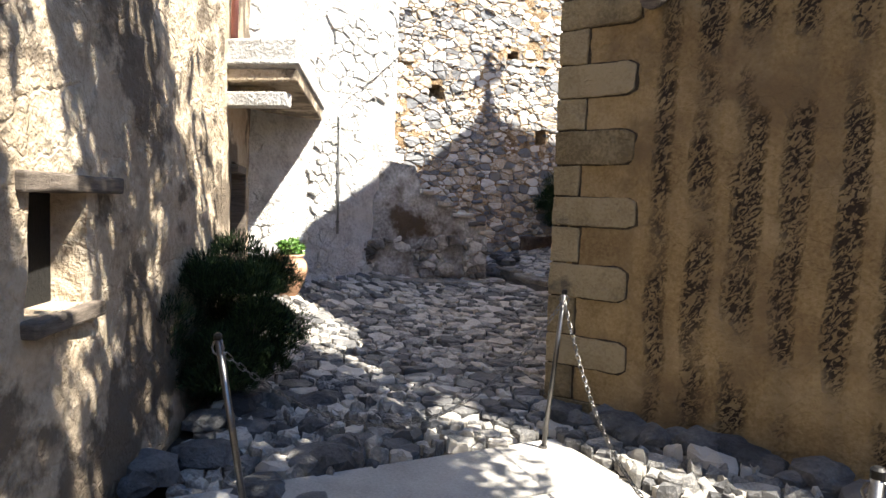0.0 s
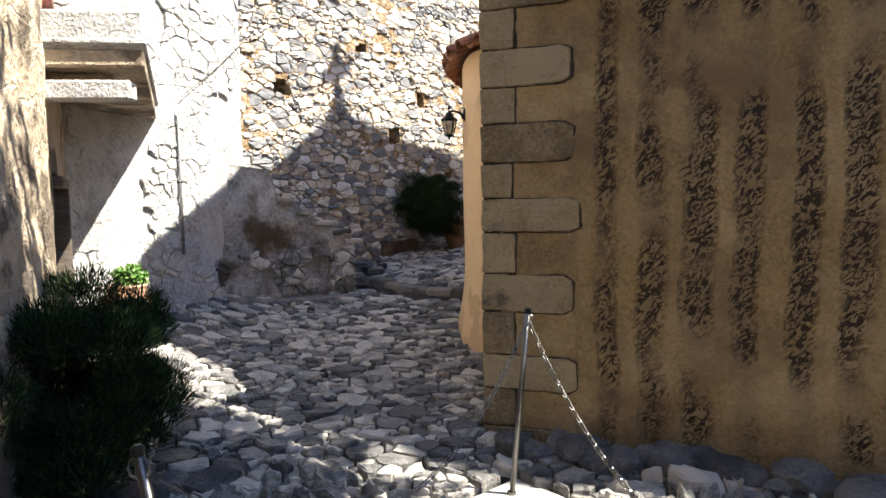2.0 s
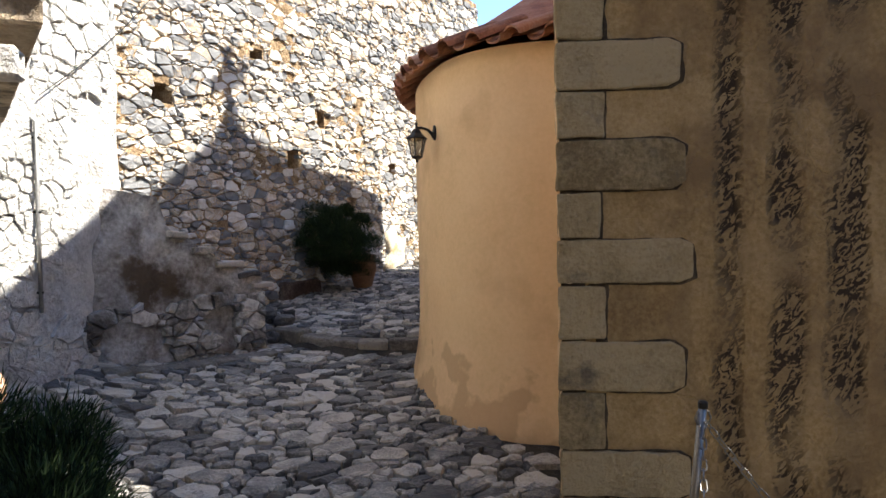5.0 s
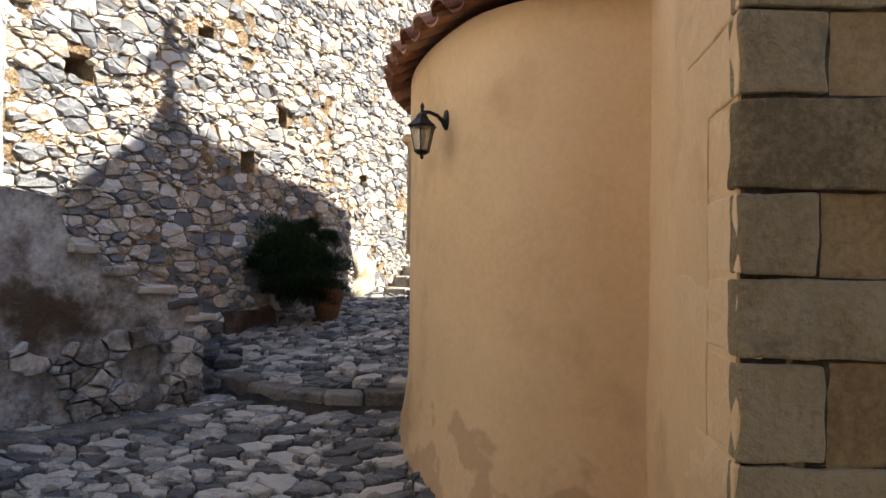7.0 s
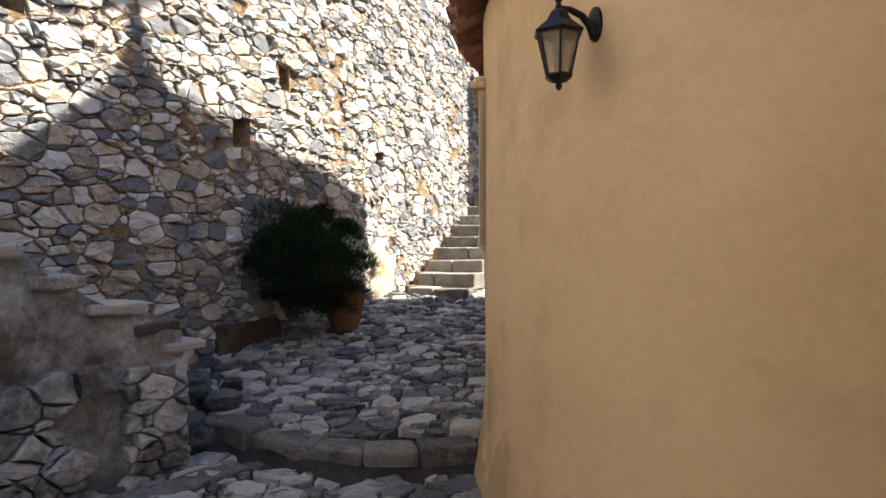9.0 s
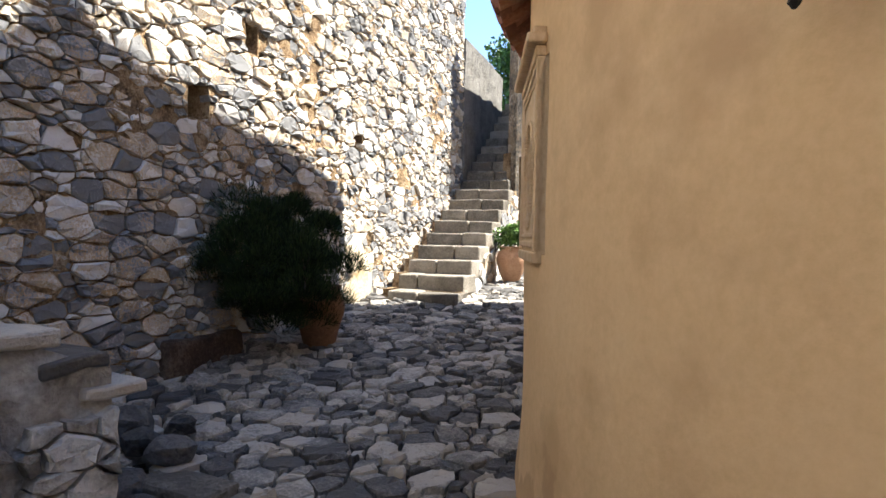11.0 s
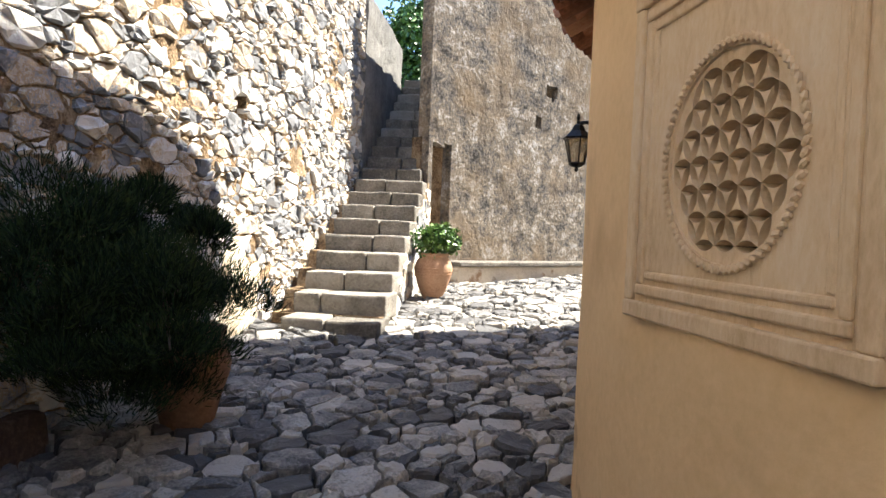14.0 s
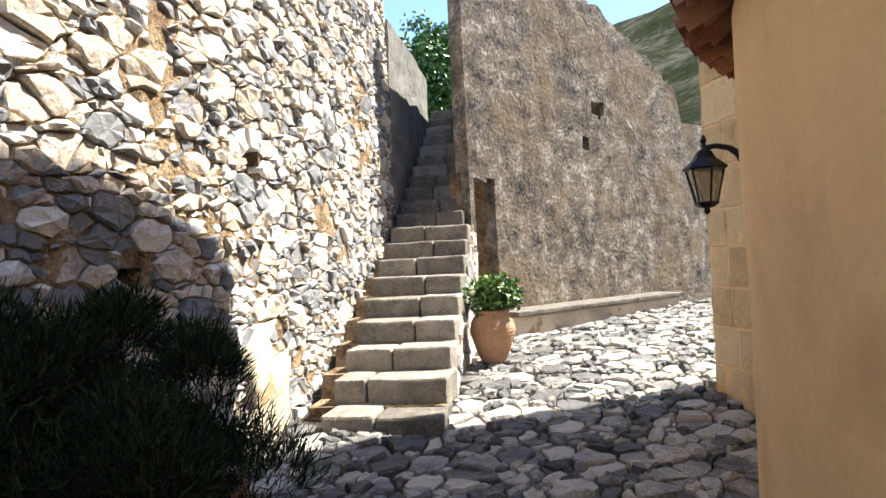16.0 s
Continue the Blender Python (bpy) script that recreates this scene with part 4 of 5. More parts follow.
# ---- low sloping wall against the rubble wall ----
def build_buttress():
    pl = Plane((-1.62, 6.14), (0.79, 0.61))
    but = structure("wall_low", "low stepped rubble wall with slate coping stones and dark stained plaster", "wall")
    tops = [0, 0.7, 0.78, 0.95, 1.1, 1.32, 1.6, 1.78]
    hs = [2.3, 2.2, 1.9, 1.85, 1.7, 1.58, 1.46, 1.38]
    sheet(pl, (0.0, 1.74, lambda s: 0.35, lambda s: float(np.interp(s, tops, hs))), 0.04, 0.0, 0.07, surface("dark_stained_plaster", [(0.12, 0.115, 0.11), (0.25, 0.24, 0.23), (0.38, 0.37, 0.36), (0.52, 0.51, 0.5)], 0.95, 5, 24, 0.9, 0.03, stain=(0.1, 0.075, 0.055), stain_scale=1.8, stain_at=(0.5, 0.62)), "core", but, (), 0.75, 4.0, 0.03)
    PLASTERED = surface("plaster_smeared_rubble", [(0.14, 0.135, 0.13), (0.3, 0.29, 0.275), (0.45, 0.44, 0.42), (0.58, 0.57, 0.55)], 0.95, 5, 30, 0.8, 0.03, 0.4, stain=(0.1, 0.09, 0.08), stain_scale=2.2, stain_at=(0.5, 0.64))
    lay(cells(1.74, 1.6, 300, 1.4, 1.5, 27), lambda x, y, h: pl.at(x, y + 0.6, h + 0.02 + 0.03 * (2.3 - y - 0.6)), 0.008, 0.035, PLASTERED, but, lambda x, y: True, "stone", "small_stones", 28, 250,
        lambda x, y: y + 0.6 > float(np.interp(x, tops, hs)) - 0.07 or y > 0.62 or noise.noise((x * 2, y * 2, 1)) < -0.2)
    rng = random.Random(8)
    for s_, h_, w_ in ((0.86, 1.86, 0.2), (1.12, 1.7, 0.24), (1.38, 1.55, 0.28), (1.6, 1.44, 0.26), (1.74, 1.32, 0.24)):
        bm = bmesh.new()
        add_box(bm, (s_ - w_ / 2, -0.5, h_ - 0.035), (s_ + w_ / 2, 0.06, h_ + 0.025), None, 0.015)
        bmesh.ops.subdivide_edges(bm, edges=[e for e in bm.edges if e.calc_length() > 0.1], cuts=2, use_grid_fill=True)
        for v in bm.verts:
            v.co += 0.03 * noise.noise_vector(v.co * 5 + Vector((s_ * 9, 0, 0)))
        bmesh.ops.transform(bm, matrix=pl.matrix(), verts=bm.verts[:])
        part("coping_stone", bm, COBBLE, but)
    return but


build_buttress()


ROCK = surface("dark_field_rock", [(0.035, 0.036, 0.04), (0.09, 0.09, 0.092), (0.16, 0.155, 0.15)], 0.8, 7, 40, 1.0, 0.03, 0.4)


def build_rock(place, size, seed, material=ROCK, name="rock", label="rough dark grey rock lying beside the lane", group="loose rocks"):
    bm = bmesh.new()
    bmesh.ops.create_icosphere(bm, subdivisions=2, radius=1.0)
    off = Vector((seed * 3.7, seed * 1.9, 0))
    for v in bm.verts:
        k = 1 + 0.45 * noise.noise(v.co * 1.1 + off) + 0.15 * noise.noise(v.co * 3 + off)
        v.co = Vector([c * k * z for c, z in zip(v.co, size)])
        v.co = Vector([round(c / (0.3 * z)) * 0.3 * z * 0.62 + c * 0.38 for c, z in zip(v.co, size)])
    ob = part(name, bm, material)
    ob.location = place
    ob.rotation_euler = (0, 0, seed * 1.3)
    return tagged(ob, label, "rock", group)


for i, (x, y, w) in enumerate(((-0.16, 7.4, 0.12), (-0.05, 7.8, 0.13), (-0.28, 7.62, 0.17), (-0.02, 8.1, 0.1), (-0.3, 8.2, 0.15), (-0.2, 7.95, 0.12))):
    build_rock((x, y, ground_z(x, y) + 0.06), (w, w * 0.8, w * 0.55), i + 1, ROCK, "rock", "broken slate rock at the foot of the low wall")
rr = random.Random(12)
for i in range(26):
    k = i / 25
    s_ = 0.25 + 3.2 * k
    p = SOUTH.at(s_, 0, 0.12 + rr.uniform(0, 0.16 + 0.1 * k))
    w = rr.uniform(0.07, 0.16)
    build_rock((p.x, p.y, low_z(p.x, p.y) + 0.02), (w * 1.2, w, w * 0.7), i + 11, ROCK, "rock", "rough dark rock at the foot of the stained wall")
for i in range(34):
    s_ = rr.uniform(2.2, 5.4)
    d_ = rr.uniform(0.08, 1.0)
    p = HOUSEW.at(s_, 0, d_)
    w = rr.uniform(0.06, 0.17)
    build_rock((p.x, p.y, low_z(p.x, p.y) + 0.015 + 0.18 * max(0, 0.5 - d_)), (w * 1.2, w, w * 0.55), i + 51, ROCK, "rock", "rough dark rock in the bed along the house")


# ---- concrete path slab, posts and chains ----
def build_slab():
    bm = bmesh.new()
    m = Matrix(((SLAB_A.x, SLAB_B.x, 0, SLAB_AT.x), (SLAB_A.y, SLAB_B.y, 0, SLAB_AT.y), (0, 0, 1, 0), (0, 0, 0, 1)))
    add_box(bm, (0, 0, -0.2), (3.9, 0.62, 0.215), m, 0.012)
    add_box(bm, (0, 0.63, -0.2), (3.9, 1.3, 0.205), m, 0.012)
    add_box(bm, (0, 1.31, -0.2), (3.9, 1.36, 0.235), m, 0.01)
    return tagged(part("path_slab", bm, CONCRETE), "pale concrete path slab with a raised edge strip", "slab", kind="structure")


build_slab()


def build_post(x, y, z, lean=(0, 0)):
    post = thing("chain_post", (x, y, z), "slim stainless steel barrier post holding a chain", "post", "chain posts")
    bm = bmesh.new()
    add_tube(bm, [(0, 0, 0), (lean[0], lean[1], 1.0)], 0.015, 14)
    part("shaft", bm, STEEL, post, smooth=True)
    bm = bmesh.new()
    add_lathe(bm, [(0.05, 0.0), (0.05, 0.008), (0.026, 0.014), (0.024, 0.03)], 18)
    part("base_plate", bm, STEEL, post)
    bm = bmesh.new()
    add_lathe(bm, [(0.017, 0.985), (0.017, 1.005), (0.01, 1.012)], 14, Matrix.Translation((lean[0], lean[1], 0)))
    part("cap", bm, IRON, post)
    bm = bmesh.new()
    add_tube(bm, [(lean[0] + 0.03 * math.cos(a), lean[1], 0.95 + 0.03 * math.sin(a)) for a in (k * math.pi / 4 for k in range(9))], 0.004, 6)
    part("hook", bm, STEEL, post)
    return post


POSTS = [(0.85, 0.72, low_z(0.85, 0.72) - 0.02), (1.71, 2.41, 0.2), (2.9, 0.3, low_z(2.9, 0.3) - 0.02)]
build_post(*POSTS[0], (-0.12, -0.09))
build_post(*POSTS[1], (0.09, -0.03))
build_post(*POSTS[2], (0.03, 0.0))


def build_chain(a, b, sag):
    chain = thing("chain", a, "bright steel link chain hanging between barrier posts", "chain", "barrier chains")
    a, b = Vector(a), Vector(b)
    n = int((b - a).length * 1.18 / 0.033)
    link = None
    for i in range(n):
        f, g = i / n, (i + 1) / n
        p, q = (a.lerp(b, t) - Vector((0, 0, sag * 4 * t * (1 - t))) for t in (f, g))
        way = (q - p).normalized()
        if link is None:
            bm = bmesh.new()
            ring = [(0.012 * math.cos(t) + (0.011 if math.cos(t) >= 0 else -0.011), 0.0105 * math.sin(t), 0) for t in (k * math.pi / 5 + 0.3 for k in range(10))]
            add_tube(bm, ring + ring[:1], 0.0027, 5, False)
            ob = part("link", bm, STEEL, chain)
            link = ob.data
        else:
            ob = new("link", link)
            ob.parent = chain
        rot = way.to_track_quat("X", "Z").to_matrix().to_4x4()
        ob.matrix_local = Matrix.Translation((p + q) / 2 - a) @ rot @ Matrix.Rotation(radians(90 * (i % 2)), 4, "X")
    return chain


tops = [Vector(p) + Vector((*q, 0.95)) for p, q in zip(POSTS, ((-0.12, -0.09), (0.09, -0.03), (0.03, 0.0)))]
build_chain(tops[1], tops[0], 0.52)
build_chain(tops[1], tops[2], 0.62)


# ---- plants ----
def build_needles(name, clumps, count, length, width, material, parent, seed, up=0.6):
    """A crown of many fine sprigs round clump centres: (place, radius) pairs."""
    rng = np.random.default_rng(seed)
    verts, faces = [], []
    for c, r in clumps:
        c = np.array(c)
        for _ in range(count):
            d = rng.normal(size=3)
            d /= np.linalg.norm(d)
            d[2] = abs(d[2]) * 0.9 + d[2] * 0.1
            p = c + d * r * rng.uniform(0.35, 1.0) ** 0.6 * np.array([1, 1, 0.95])
            way = d * 0.7 + np.array([0, 0, up]) + rng.normal(0, 0.35, 3)
            way /= np.linalg.norm(way)
            side = np.cross(way, rng.normal(size=3))
            side /= np.linalg.norm(side)
            L, w = length * rng.uniform(0.6, 1.4), width * rng.uniform(0.7, 1.3)
            b = len(verts)
            verts += [p - side * w, p + side * w, p + way * L * 0.6 + side * w * 0.8, p + way * L * 0.6 - side * w * 0.8, p + way * L]
            faces += [(b, b + 1, b + 2, b + 3), (b + 3, b + 2, b + 4)]
    return tagged(mesh_object(name, verts, faces, material, parent), kind="stuff")


def clump_cloud(centre, radii, n, size, seed):
    rng = random.Random(seed)
    out = []
    while len(out) < n:
        d = Vector((rng.uniform(-1, 1), rng.uniform(-1, 1), rng.uniform(-1, 1)))
        if d.length < 1:
            out.append((tuple(centre[k] + d[k] * radii[k] for k in range(3)), size * rng.uniform(0.6, 1.25)))
    return out


def build_branches(parent, base, tips, thick, material):
    bm = bmesh.new()
    for t in tips:
        mid = Vector(base).lerp(Vector(t), 0.5) + Vector((0, 0, 0.08))
        add_tube(bm, [base, mid, t], [thick, thick * 0.7, thick * 0.25], 6)
    part("branches", bm, material, parent)


def bush(name, place, centre, radii, label, category, seed, n=46, size=0.2, count=260, length=0.05, width=0.0022, material=LEAF):
    ob = thing(name, place, label, category)
    c = Vector(centre) - Vector(place)
    cl = clump_cloud(c, radii, n, size, seed)
    build_needles("crown", cl, count, length, width, material, ob, seed)
    build_branches(ob, (0, 0, 0), [q for q, _ in cl[:14]], 0.014, BARK)
    return ob


zb = low_z(-0.55, 2.4)
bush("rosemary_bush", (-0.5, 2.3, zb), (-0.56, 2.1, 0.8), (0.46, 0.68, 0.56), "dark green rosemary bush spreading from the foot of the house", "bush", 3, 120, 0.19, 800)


# shaded copy of the terracotta: the bush's shade is in the colour
SHADED_CLAY = surface("shade_darkened_clay", [(0.13, 0.075, 0.045), (0.22, 0.125, 0.075), (0.3, 0.18, 0.11)], 0.85, 5, 50, 0.3, 0.01)


def build_jar(name, place, height, wide, label, neck=0.72, foot=0.5):
    jar = thing(name, place, label, "plant pot")
    bm = bmesh.new()
    prof = [(wide * foot * 0.9, 0.0), (wide * foot, 0.01), (wide * 0.78, height * 0.28), (wide * 0.97, height * 0.55), (wide, height * 0.66), (wide * 0.93, height * 0.8),
            (wide * neck, height * 0.93), (wide * (neck + 0.06), height * 0.95), (wide * (neck + 0.08), height), (wide * (neck - 0.06), height), (wide * (neck - 0.08), height * 0.92)]
    add_lathe(bm, prof, 36, None, 0.03)
    # the tallest jar gets the clay with shade painted in
    clay = SHADED_CLAY if height > 0.48 else TERRACOTTA
    body = part("body", bm, clay, jar, smooth=True)
    for h in (0.5, 0.56, 0.62, 0.68):
        bm = bmesh.new()
        r = wide * float(np.interp(h, [0.28, 0.55, 0.66, 0.8], [0.78, 0.97, 1.0, 0.93]))
        add_lathe(bm, [(r - 0.004, height * h - 0.006), (r + 0.005, height * h), (r - 0.004, height * h + 0.006)], 36)
        part("band", bm, clay, body, smooth=True)
    bm = bmesh.new()
    add_lathe(bm, [(wide * (neck - 0.07), height * 0.93), (wide * 0.3, height * 0.94)], 20)
    part("soil", bm, EARTH, jar)
    return jar


def build_leaves(name, clumps, count, size, material, parent, seed):
    rng = np.random.default_rng(seed)
    verts, faces = [], []
    for c, r in clumps:
        c = np.array(c)
        for _ in range(count):
            d = rng.normal(size=3)
            d /= np.linalg.norm(d)
            p = c + d * r * rng.uniform(0.55, 1.0)
            n = d + rng.normal(0, 0.5, 3)
            n /= np.linalg.norm(n)
            a = np.cross(n, rng.normal(size=3))
            a /= np.linalg.norm(a)
            b_ = np.cross(n, a)
            L, w = size * rng.uniform(0.7, 1.3), size * 0.33 * rng.uniform(0.8, 1.2)
            b = len(verts)
            verts += [p, p + a * L * 0.5 + b_ * w + n * 0.12 * size, p + a * L, p + a * L * 0.5 - b_ * w + n * 0.12 * size]
            faces += [(b, b + 1, b + 2), (b, b + 2, b + 3)]
    return tagged(mesh_object(name, verts, faces, material, parent), kind="stuff")


def shrub_on(place, centre_h, radii, seed, n, size, count, leaf, label):
    ob = thing("pot_shrub", place, label, "plant")
    cl = clump_cloud((0, 0, centre_h), radii, n, size, seed)
    build_leaves("crown", cl, count, leaf, SHRUB, ob, seed)
    build_branches(ob, (0, 0, 0.0), [q for q, _ in cl[:8]], 0.008, BARK)


JAR_C = (3.62, 11.72, high_z(3.62, 11.72) - 0.01)
build_jar("terracotta_jar", JAR_C, 0.46, 0.19, "tall ribbed terracotta jar standing beside the stair")
shrub_on((JAR_C[0], JAR_C[1], JAR_C[2] + 0.41), 0.17, (0.2, 0.2, 0.13), 5, 26, 0.09, 60, 0.055, "rounded glossy green shrub growing in the terracotta jar")
JAR_A = (-1.66, 4.52, low_z(-1.66, 4.52) - 0.01)
build_jar("terracotta_jar", JAR_A, 0.46, 0.21, "ribbed pale terracotta jar against the white wall")
shrub_on((JAR_A[0], JAR_A[1], JAR_A[2] + 0.42), 0.1, (0.13, 0.13, 0.1), 6, 14, 0.06, 50, 0.05, "small bright green plant growing in the jar")
JAR_B = (0.93, 9.6, high_z(0.93, 9.6) - 0.02)
build_jar("terracotta_jar", JAR_B, 0.49, 0.2, "large terracotta jar beneath the dark bush, its shade painted in as brown", 0.8, 0.62)


def build_trough():
    bm = bmesh.new()
    pl = MAIN
    add_box(bm, (1.75, -0.02, 0.75), (2.5, 0.1, 1.2), None, 0.03)
    bmesh.ops.subdivide_edges(bm, edges=[e for e in bm.edges if e.calc_length() > 0.1], cuts=6, use_grid_fill=True)
    for v in bm.verts:
        v.co += 0.03 * noise.noise_vector(v.co * 4)
    bmesh.ops.transform(bm, matrix=pl.matrix(), verts=bm.verts[:])
    return tagged(part("planter_block", bm, surface("red_brown_render", [(0.04, 0.028, 0.022), (0.09, 0.06, 0.044), (0.2, 0.16, 0.12)], 0.95, 4, 40, 0.7, 0.03)), "rough red-brown rendered planter built against the rubble wall", "planter", kind="structure")


build_trough()
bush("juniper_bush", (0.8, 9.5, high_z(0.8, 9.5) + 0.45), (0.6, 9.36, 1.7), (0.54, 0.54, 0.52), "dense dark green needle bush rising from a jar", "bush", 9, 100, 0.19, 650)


# ---- bench ----
def build_bench():
    pl = Plane((4.5, 12.55), (0.99, 0.13))
    bench = structure("bench", "long whitewashed masonry bench with a grey stone seat", "bench", pl.at(0, 1.2, 0))
    inv = Matrix.Translation(-bench.location)
    bm = bmesh.new()
    add_box(bm, (0.0, -0.42, 1.2), (2.95, -0.03, 1.66), None, 0.02)
    bmesh.ops.subdivide_edges(bm, edges=[e for e in bm.edges if e.calc_length() > 0.15], cuts=6, use_grid_fill=True)
    for v in bm.verts:
        v.co += 0.014 * noise.noise_vector(v.co * 5)
    bmesh.ops.transform(bm, matrix=inv @ pl.matrix(), verts=bm.verts[:])
    part("body", bm, surface("flaking_cream_render", [(0.4, 0.33, 0.25), (0.56, 0.49, 0.4), (0.64, 0.58, 0.5)], 0.92, 3, 40, 0.5, 0.02, stain=(0.3, 0.2, 0.13), stain_scale=3, stain_at=(0.58, 0.64)), bench)
    for i in range(3):
        bm = bmesh.new()
        add_box(bm, (-0.02 + i * 1.0, -0.44, 1.662), (0.975 + i * 1.0, 0.02, 1.715), None, 0.012)
        bmesh.ops.transform(bm, matrix=inv @ pl.matrix(), verts=bm.verts[:])
        part("seat_slab", bm, STEP, bench)
    return bench


build_bench()


# ---- balcony and house details ----
def build_balcony():
    bal = structure("balcony", "projecting balcony with a flaking white parapet and ochre soffit", "balcony", (-1.2, 3.1, 2.64))
    inv = Matrix.Translation(-bal.location)
    plan = [(-1.8, 2.74), (-0.55, 3.0), (-1.72, 5.24), (-2.1, 5.0)]

    def prism(name, pts, z0, z1, mat):
        bm = bmesh.new()
        lo = [bm.verts.new((x, y, z0)) for x, y in pts]
        hi = [bm.verts.new((x, y, z1)) for x, y in pts]
        bm.faces.new(lo)
        bm.faces.new(hi)
        for k in range(len(pts)):
            j = (k + 1) % len(pts)
            bm.faces.new((lo[k], lo[j], hi[j], hi[k]))
        bmesh.ops.recalc_face_normals(bm, faces=bm.faces[:])
        bmesh.ops.bevel(bm, geom=bm.edges[:], offset=0.012, segments=1, affect="EDGES")
        bmesh.ops.transform(bm, matrix=inv, verts=bm.verts[:])
        return part(name, bm, mat, bal)

    prism("slab", plan, 2.64, 2.745, HOUSE)
    prism("parapet", [(-1.8, 2.75), (-0.56, 3.01), (-1.71, 5.22), (-1.84, 5.2), (-0.74, 3.1), (-1.8, 2.88)], 2.747, 2.99, WHITE)
    prism("ledge", [(-1.8, 2.71), (-0.52, 2.98), (-1.7, 5.26), (-1.8, 5.24), (-0.68, 3.08), (-1.8, 2.84)], 2.77, 2.81, WHITE)
    prism("beam", [(-1.6, 2.8), (-0.64, 2.98), (-0.66, 3.1), (-1.6, 2.95)], 2.44, 2.56, WHITE)
    prism("rib", [(-1.75, 2.95), (-0.9, 3.12), (-0.92, 3.24), (-1.75, 3.1)], 2.5, 2.638, HOUSE)
    return bal


build_balcony()
door = thing("door_1", DOORW.at(0.8, 0.55, -0.25), "weathered dark wooden door set in a grey frame", "door", kind="structure")
dinv = Matrix.Translation(-door.location)
for name, lo, hi, mat in (("leaf", (0.52, -0.34, 0.5), (1.08, -0.29, 1.97), WOOD), ("jamb", (1.04, -0.28, 0.5), (1.1, 0.0, 1.98), WOOD), ("head", (0.5, -0.28, 1.91), (1.04, 0.0, 1.98), WOOD)):
    bm = bmesh.new()
    add_box(bm, lo, hi, dinv @ DOORW.matrix(), 0.008)
    part(name, bm, mat, door)

window = thing("window_1", HOUSEW.at(3.3, 1.2, 0), "small unglazed dark window opening with a rough timber lintel", "window", kind="structure")
winv = Matrix.Translation(-window.location)
bm = bmesh.new()
add_box(bm, (2.98, -0.1, 1.69), (3.8, 0.045, 1.765), None, 0.012)
bmesh.ops.subdivide_edges(bm, edges=[e for e in bm.edges if e.calc_length() > 0.1], cuts=5, use_grid_fill=True)
for v in bm.verts:
    v.co += 0.012 * noise.noise_vector(v.co * 8)
bmesh.ops.transform(bm, matrix=winv @ HOUSEW.matrix(), verts=bm.verts[:])
part("lintel", bm, WOOD, window)
bm = bmesh.new()
add_box(bm, (3.04, -0.25, 1.14), (3.6, 0.05, 1.21), None, 0.015)
bmesh.ops.transform(bm, matrix=winv @ HOUSEW.matrix(), verts=bm.verts[:])
part("sill", bm, WOOD, window)
# solid near-black block, painted as the unlit room behind the opening
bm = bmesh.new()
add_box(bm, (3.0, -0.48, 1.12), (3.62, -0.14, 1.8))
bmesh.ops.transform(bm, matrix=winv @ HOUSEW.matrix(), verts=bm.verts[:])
part("unlit_room_block", bm, DARK, window)

pipe = thing("drain_pipe", (-1.63, 5.5, 1.28), "thin grey drainpipe fixed to the white wall", "pipe")
bm = bmesh.new()
add_tube(bm, [(0, 0, 0), (-0.005, 0.005, 0.7), (0, 0, 1.42), (-0.06, 0, 1.46)], 0.016, 10)
part("tube", bm, surface("dull_grey_zinc", [(0.2, 0.2, 0.2), (0.34, 0.34, 0.34)], 0.5, metal=0.7), pipe, smooth=True)
for h in (0.15, 0.75, 1.3):
    bm = bmesh.new()
    add_tube(bm, [(-0.06, 0, h), (0.0, 0, h), (0.018, 0, h)], 0.01, 6)
    part("bracket", bm, IRON, pipe)

spout = thing("water_spout", SOUTH.at(0.68, 3.02, 0), "dark wooden gutter spout sticking out of the wall", "spout")
bm = bmesh.new()
add_tube(bm, [(0.12, 0.2, 0.14), (0.0, -0.02, 0.06), (-0.02, -0.22, -0.02), (-0.03, -0.32, -0.06)], [0.075, 0.075, 0.07, 0.06], 10)
for v in bm.verts:
    v.co += 0.015 * noise.noise_vector(v.co * 9)
part("trunk", bm, WOOD, spout)

wire = thing("overhead_wire", WHITEW.at(2.0, 2.9, 0.06), "thin dark cable running up across the walls", "cable")
bm = bmesh.new()
a, b = Vector((0, 0, 0)), MAIN.at(0.3, 4.9, 0.1) - wire.location
add_tube(bm, [a.lerp(b, t) - Vector((0, 0, 0.12 * 4 * t * (1 - t))) for t in (0, 0.25, 0.5, 0.75, 1)], 0.005, 5)
part("cable", bm, IRON, wire)

# ---- roof cross ----
cross = thing("roof_cross", EAST.at(5.05, 9.76, 0.12), "iron cross on a small stone pedestal at the gable peak", "cross")
bm = bmesh.new()
add_box(bm, (-0.13, -0.13, -0.25), (0.13, 0.13, 0.12), None, 0.02)
add_lathe(bm, [(0.13, 0.12), (0.09, 0.22), (0.06, 0.34)], 8)
part("pedestal", bm, QUOIN, cross)
bm = bmesh.new()
rz = Matrix.Rotation(math.atan2(EAST.u.y, EAST.u.x), 4, "Z")
add_box(bm, (-0.055, -0.05, 0.3), (0.055, 0.05, 1.02), rz)
add_box(bm, (-0.23, -0.05, 0.64), (0.23, 0.05, 0.75), rz)
part("bars", bm, IRON, cross)


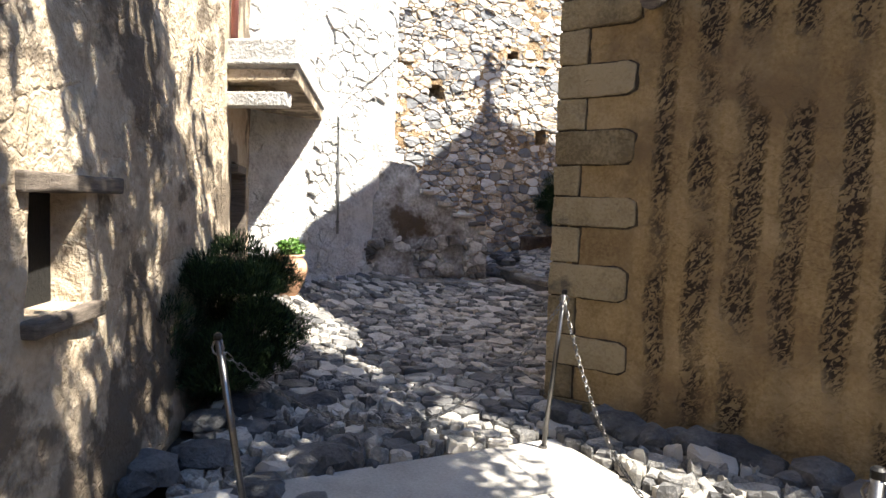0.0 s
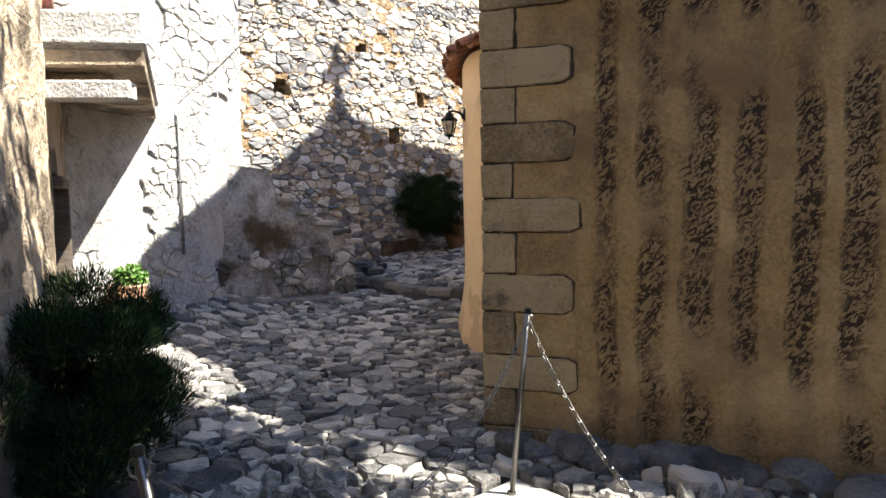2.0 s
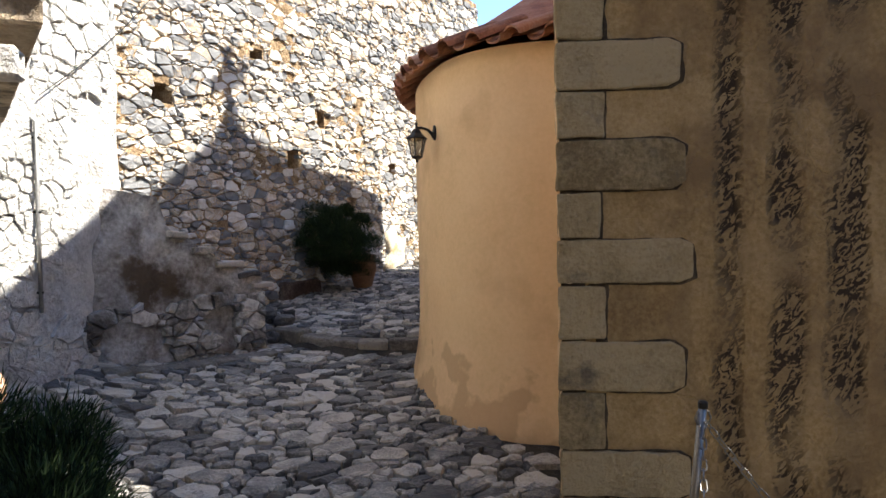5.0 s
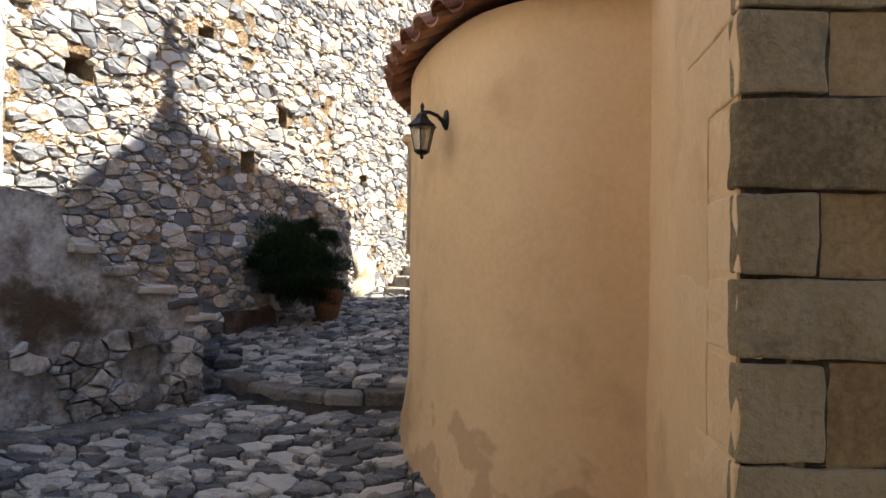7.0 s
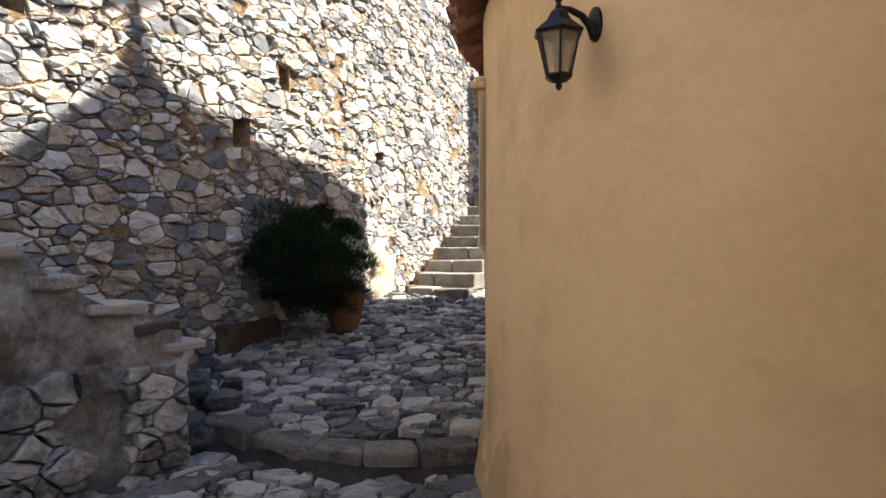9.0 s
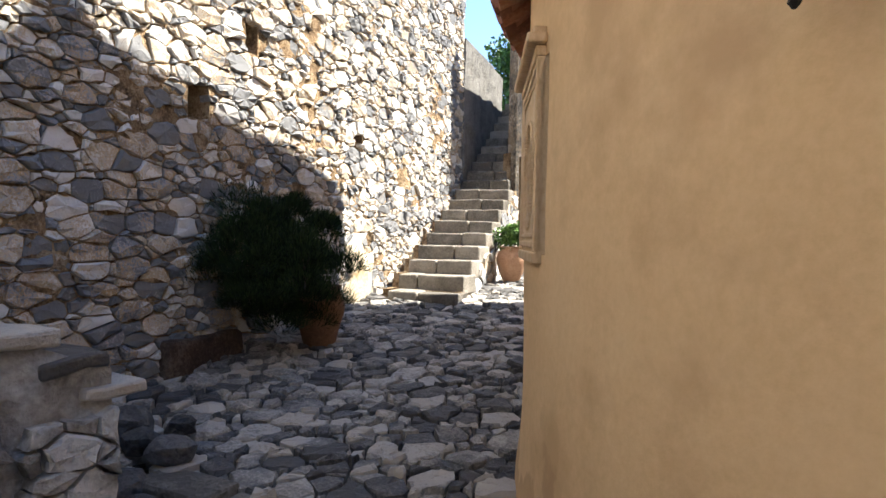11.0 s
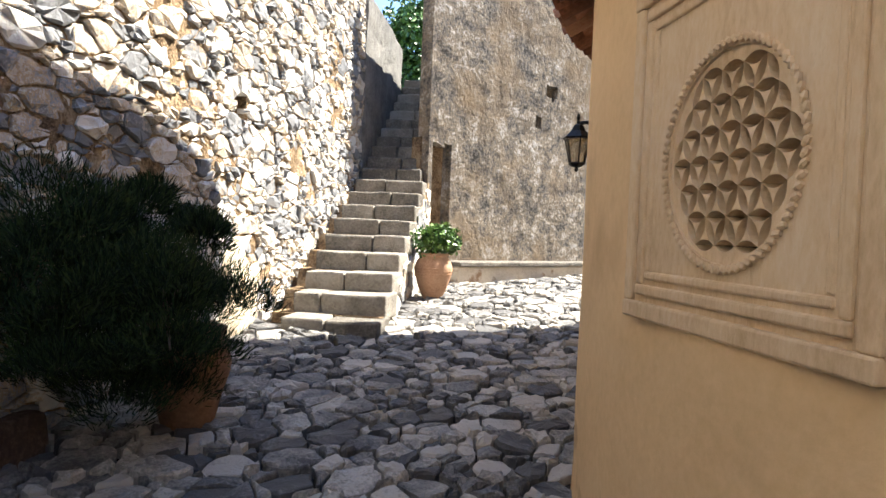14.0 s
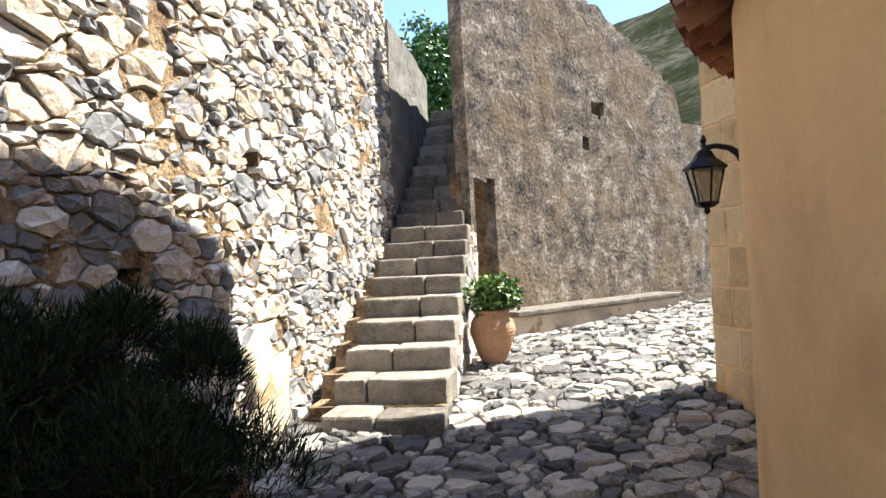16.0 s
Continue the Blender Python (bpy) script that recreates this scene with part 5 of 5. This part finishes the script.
# ---- trees, distance ----
def build_tree(place, height, spread, seed, label, leaf=0.09, n=70, count=120, clump=0.6, lean=(0, 0), length=0.0, turn=0.0):
    """lean: how far the crown hangs over; length, turn: long half-axis of the crown in plan and its direction."""
    tree = thing("tree", place, label, "tree")
    rng = random.Random(seed)
    bm = bmesh.new()
    fork = Vector((0.1 + 0.45 * lean[0], 0.45 * lean[1], height * 0.45))
    add_tube(bm, [(0, 0, -0.3), (0.05 + 0.15 * lean[0], 0.03 + 0.15 * lean[1], height * 0.25), fork], [0.16, 0.13, 0.1], 10)
    if length:
        # a dense flat-topped crown with a thinner skirt on its open side
        cl = [((rng.uniform(-1, 1) * length, rng.uniform(-1, 1) * spread, height * 0.7 + rng.uniform(-0.5, 0.5)), clump * rng.uniform(0.6, 1.2)) for _ in range(n)]
        cl += [((rng.uniform(-0.8, 1) * length, -spread - rng.uniform(0, 1.7), height * 0.7 + rng.uniform(-0.5, 0.5)), clump * rng.uniform(0.6, 1.1)) for _ in range(n * 2 // 5)]
    else:
        cl = clump_cloud((0, 0, height * 0.7), (spread, spread, height * 0.28), n, clump, seed)
    swing = Matrix.Rotation(turn, 4, "Z")
    cl = [(tuple(swing @ Vector(q) + Vector((*lean, 0))), r) for q, r in cl]
    for q, _ in cl[:22]:
        mid = fork.lerp(Vector(q), 0.5) + Vector((rng.uniform(-0.1, 0.1), rng.uniform(-0.1, 0.1), 0.1))
        add_tube(bm, [fork, mid, q], [0.05, 0.03, 0.012], 6)
    part("trunk", bm, BARK, tree)
    build_leaves("crown", cl, count, leaf, SHRUB if leaf > 0.1 else LEAF, tree, seed)
    return tree


build_tree((5.0, 0.2, 0.0), 8.3, 0.95, 21, "leafy tree beside the path shading the lane and house", 0.13, 140, 74, 0.33, (-1.17, 0.95), 1.7, radians(-41))
build_tree((8.0, 20.5, 2.4), 5.6, 1.0, 22, "dark green tree at the head of the stair", 0.14, 60, 160, 0.5)


def build_hill():
    verts, faces = [], []
    n, m = 60, 24
    for i in range(n + 1):
        a = radians(-10 + 150 * i / n)
        for j in range(m + 1):
            d = 60 + 160 * j / m
            h = -3 + 104 * (j / m) ** 0.8 * (0.72 + 0.28 * math.sin(a * 3.1 + 0.6)) + 5 * noise.noise((d * 0.03 * math.cos(a), d * 0.03 * math.sin(a), 1))
            verts.append((d * math.cos(a), d * math.sin(a), h))
    for i in range(n):
        for j in range(m):
            b = i * (m + 1) + j
            faces.append((b, b + m + 1, b + m + 2, b + 1))
    return tagged(mesh_object("backdrop", verts, faces, SCRUB, smooth=True), "scrub-covered rocky hillside in the distance", "hill", kind="structure")


SCRUB.node_tree.nodes["Principled BSDF"].inputs["Specular IOR Level"].default_value = 0.0
build_hill()


# ---- gutter and render patch ----
gut = Plane((-1.5, 6.12), (0.79, 0.61))
bm = bmesh.new()
add_box(bm, (0.0, 0.1, -0.3), (1.85, 0.27, 0.0), None, 0.012)
bmesh.ops.subdivide_edges(bm, edges=[e for e in bm.edges if e.calc_length() > 0.15], cuts=8, use_grid_fill=True)
for v in bm.verts:
    w = gut.at(v.co.x, 0, v.co.y)
    v.co.z += ground_z(w.x, min(w.y, kerb_y(w.x) - 0.02)) + 0.03
    v.co += 0.02 * noise.noise_vector(v.co * 5)
bmesh.ops.transform(bm, matrix=gut.matrix(), verts=bm.verts[:])
tagged(part("gutter_strip", bm, STEP), "pale mortar strip along the foot of the low wall", "gutter", kind="structure")

cream = surface("cream_render_patch", [(0.46, 0.38, 0.26), (0.58, 0.5, 0.36), (0.66, 0.59, 0.46)], 0.92, 4, 30, 0.6, 0.03, stain=(0.4, 0.29, 0.16), stain_scale=3, stain_at=(0.54, 0.64))
for s0, z0, w0, h0 in ((4.42, 1.52, 0.3, 0.44),):
    bm = bmesh.new()
    ring = []
    for k in range(28):
        a = 2 * math.pi * k / 28
        r = 1 + 0.55 * noise.noise((2 * math.cos(a) + s0, 2 * math.sin(a), z0))
        ring.append((s0 + w0 * r * math.cos(a), z0 + h0 * r * math.sin(a)))
    rim = [bm.verts.new(MAIN.at(x, z, -0.02)) for x, z in ring]
    top = [bm.verts.new(MAIN.at(s0 + (x - s0) * 0.9, z0 + (z - z0) * 0.9, 0.06)) for x, z in ring]
    mid = [bm.verts.new(MAIN.at(s0 + (x - s0) * 0.45, z0 + (z - z0) * 0.45, 0.075)) for x, z in ring]
    cen = bm.verts.new(MAIN.at(s0, z0, 0.07))
    for k in range(28):
        j = (k + 1) % 28
        bm.faces.new((rim[k], rim[j], top[j], top[k]))
        bm.faces.new((top[k], top[j], mid[j], mid[k]))
        bm.faces.new((mid[k], mid[j], cen))
    part("render_patch", bm, cream, wall_main, "cream patch of old render", smooth=True)


# ---- painted pole on the balcony ----
pole = thing("red_pole", (-1.15, 2.97, 2.985), "faded red painted pole standing on the balcony", "pole")
bm = bmesh.new()
add_tube(bm, [(0, 0, 0), (0.01, 0, 0.9), (0.02, 0.01, 1.8)], 0.03, 12)
part("shaft", bm, surface("faded_red_paint", [(0.34, 0.12, 0.1), (0.46, 0.2, 0.17)], 0.7), pole, smooth=True)
bm = bmesh.new()
add_lathe(bm, [(0.06, 0.0), (0.06, 0.012), (0.035, 0.02)], 14)
part("foot", bm, IRON, pole)
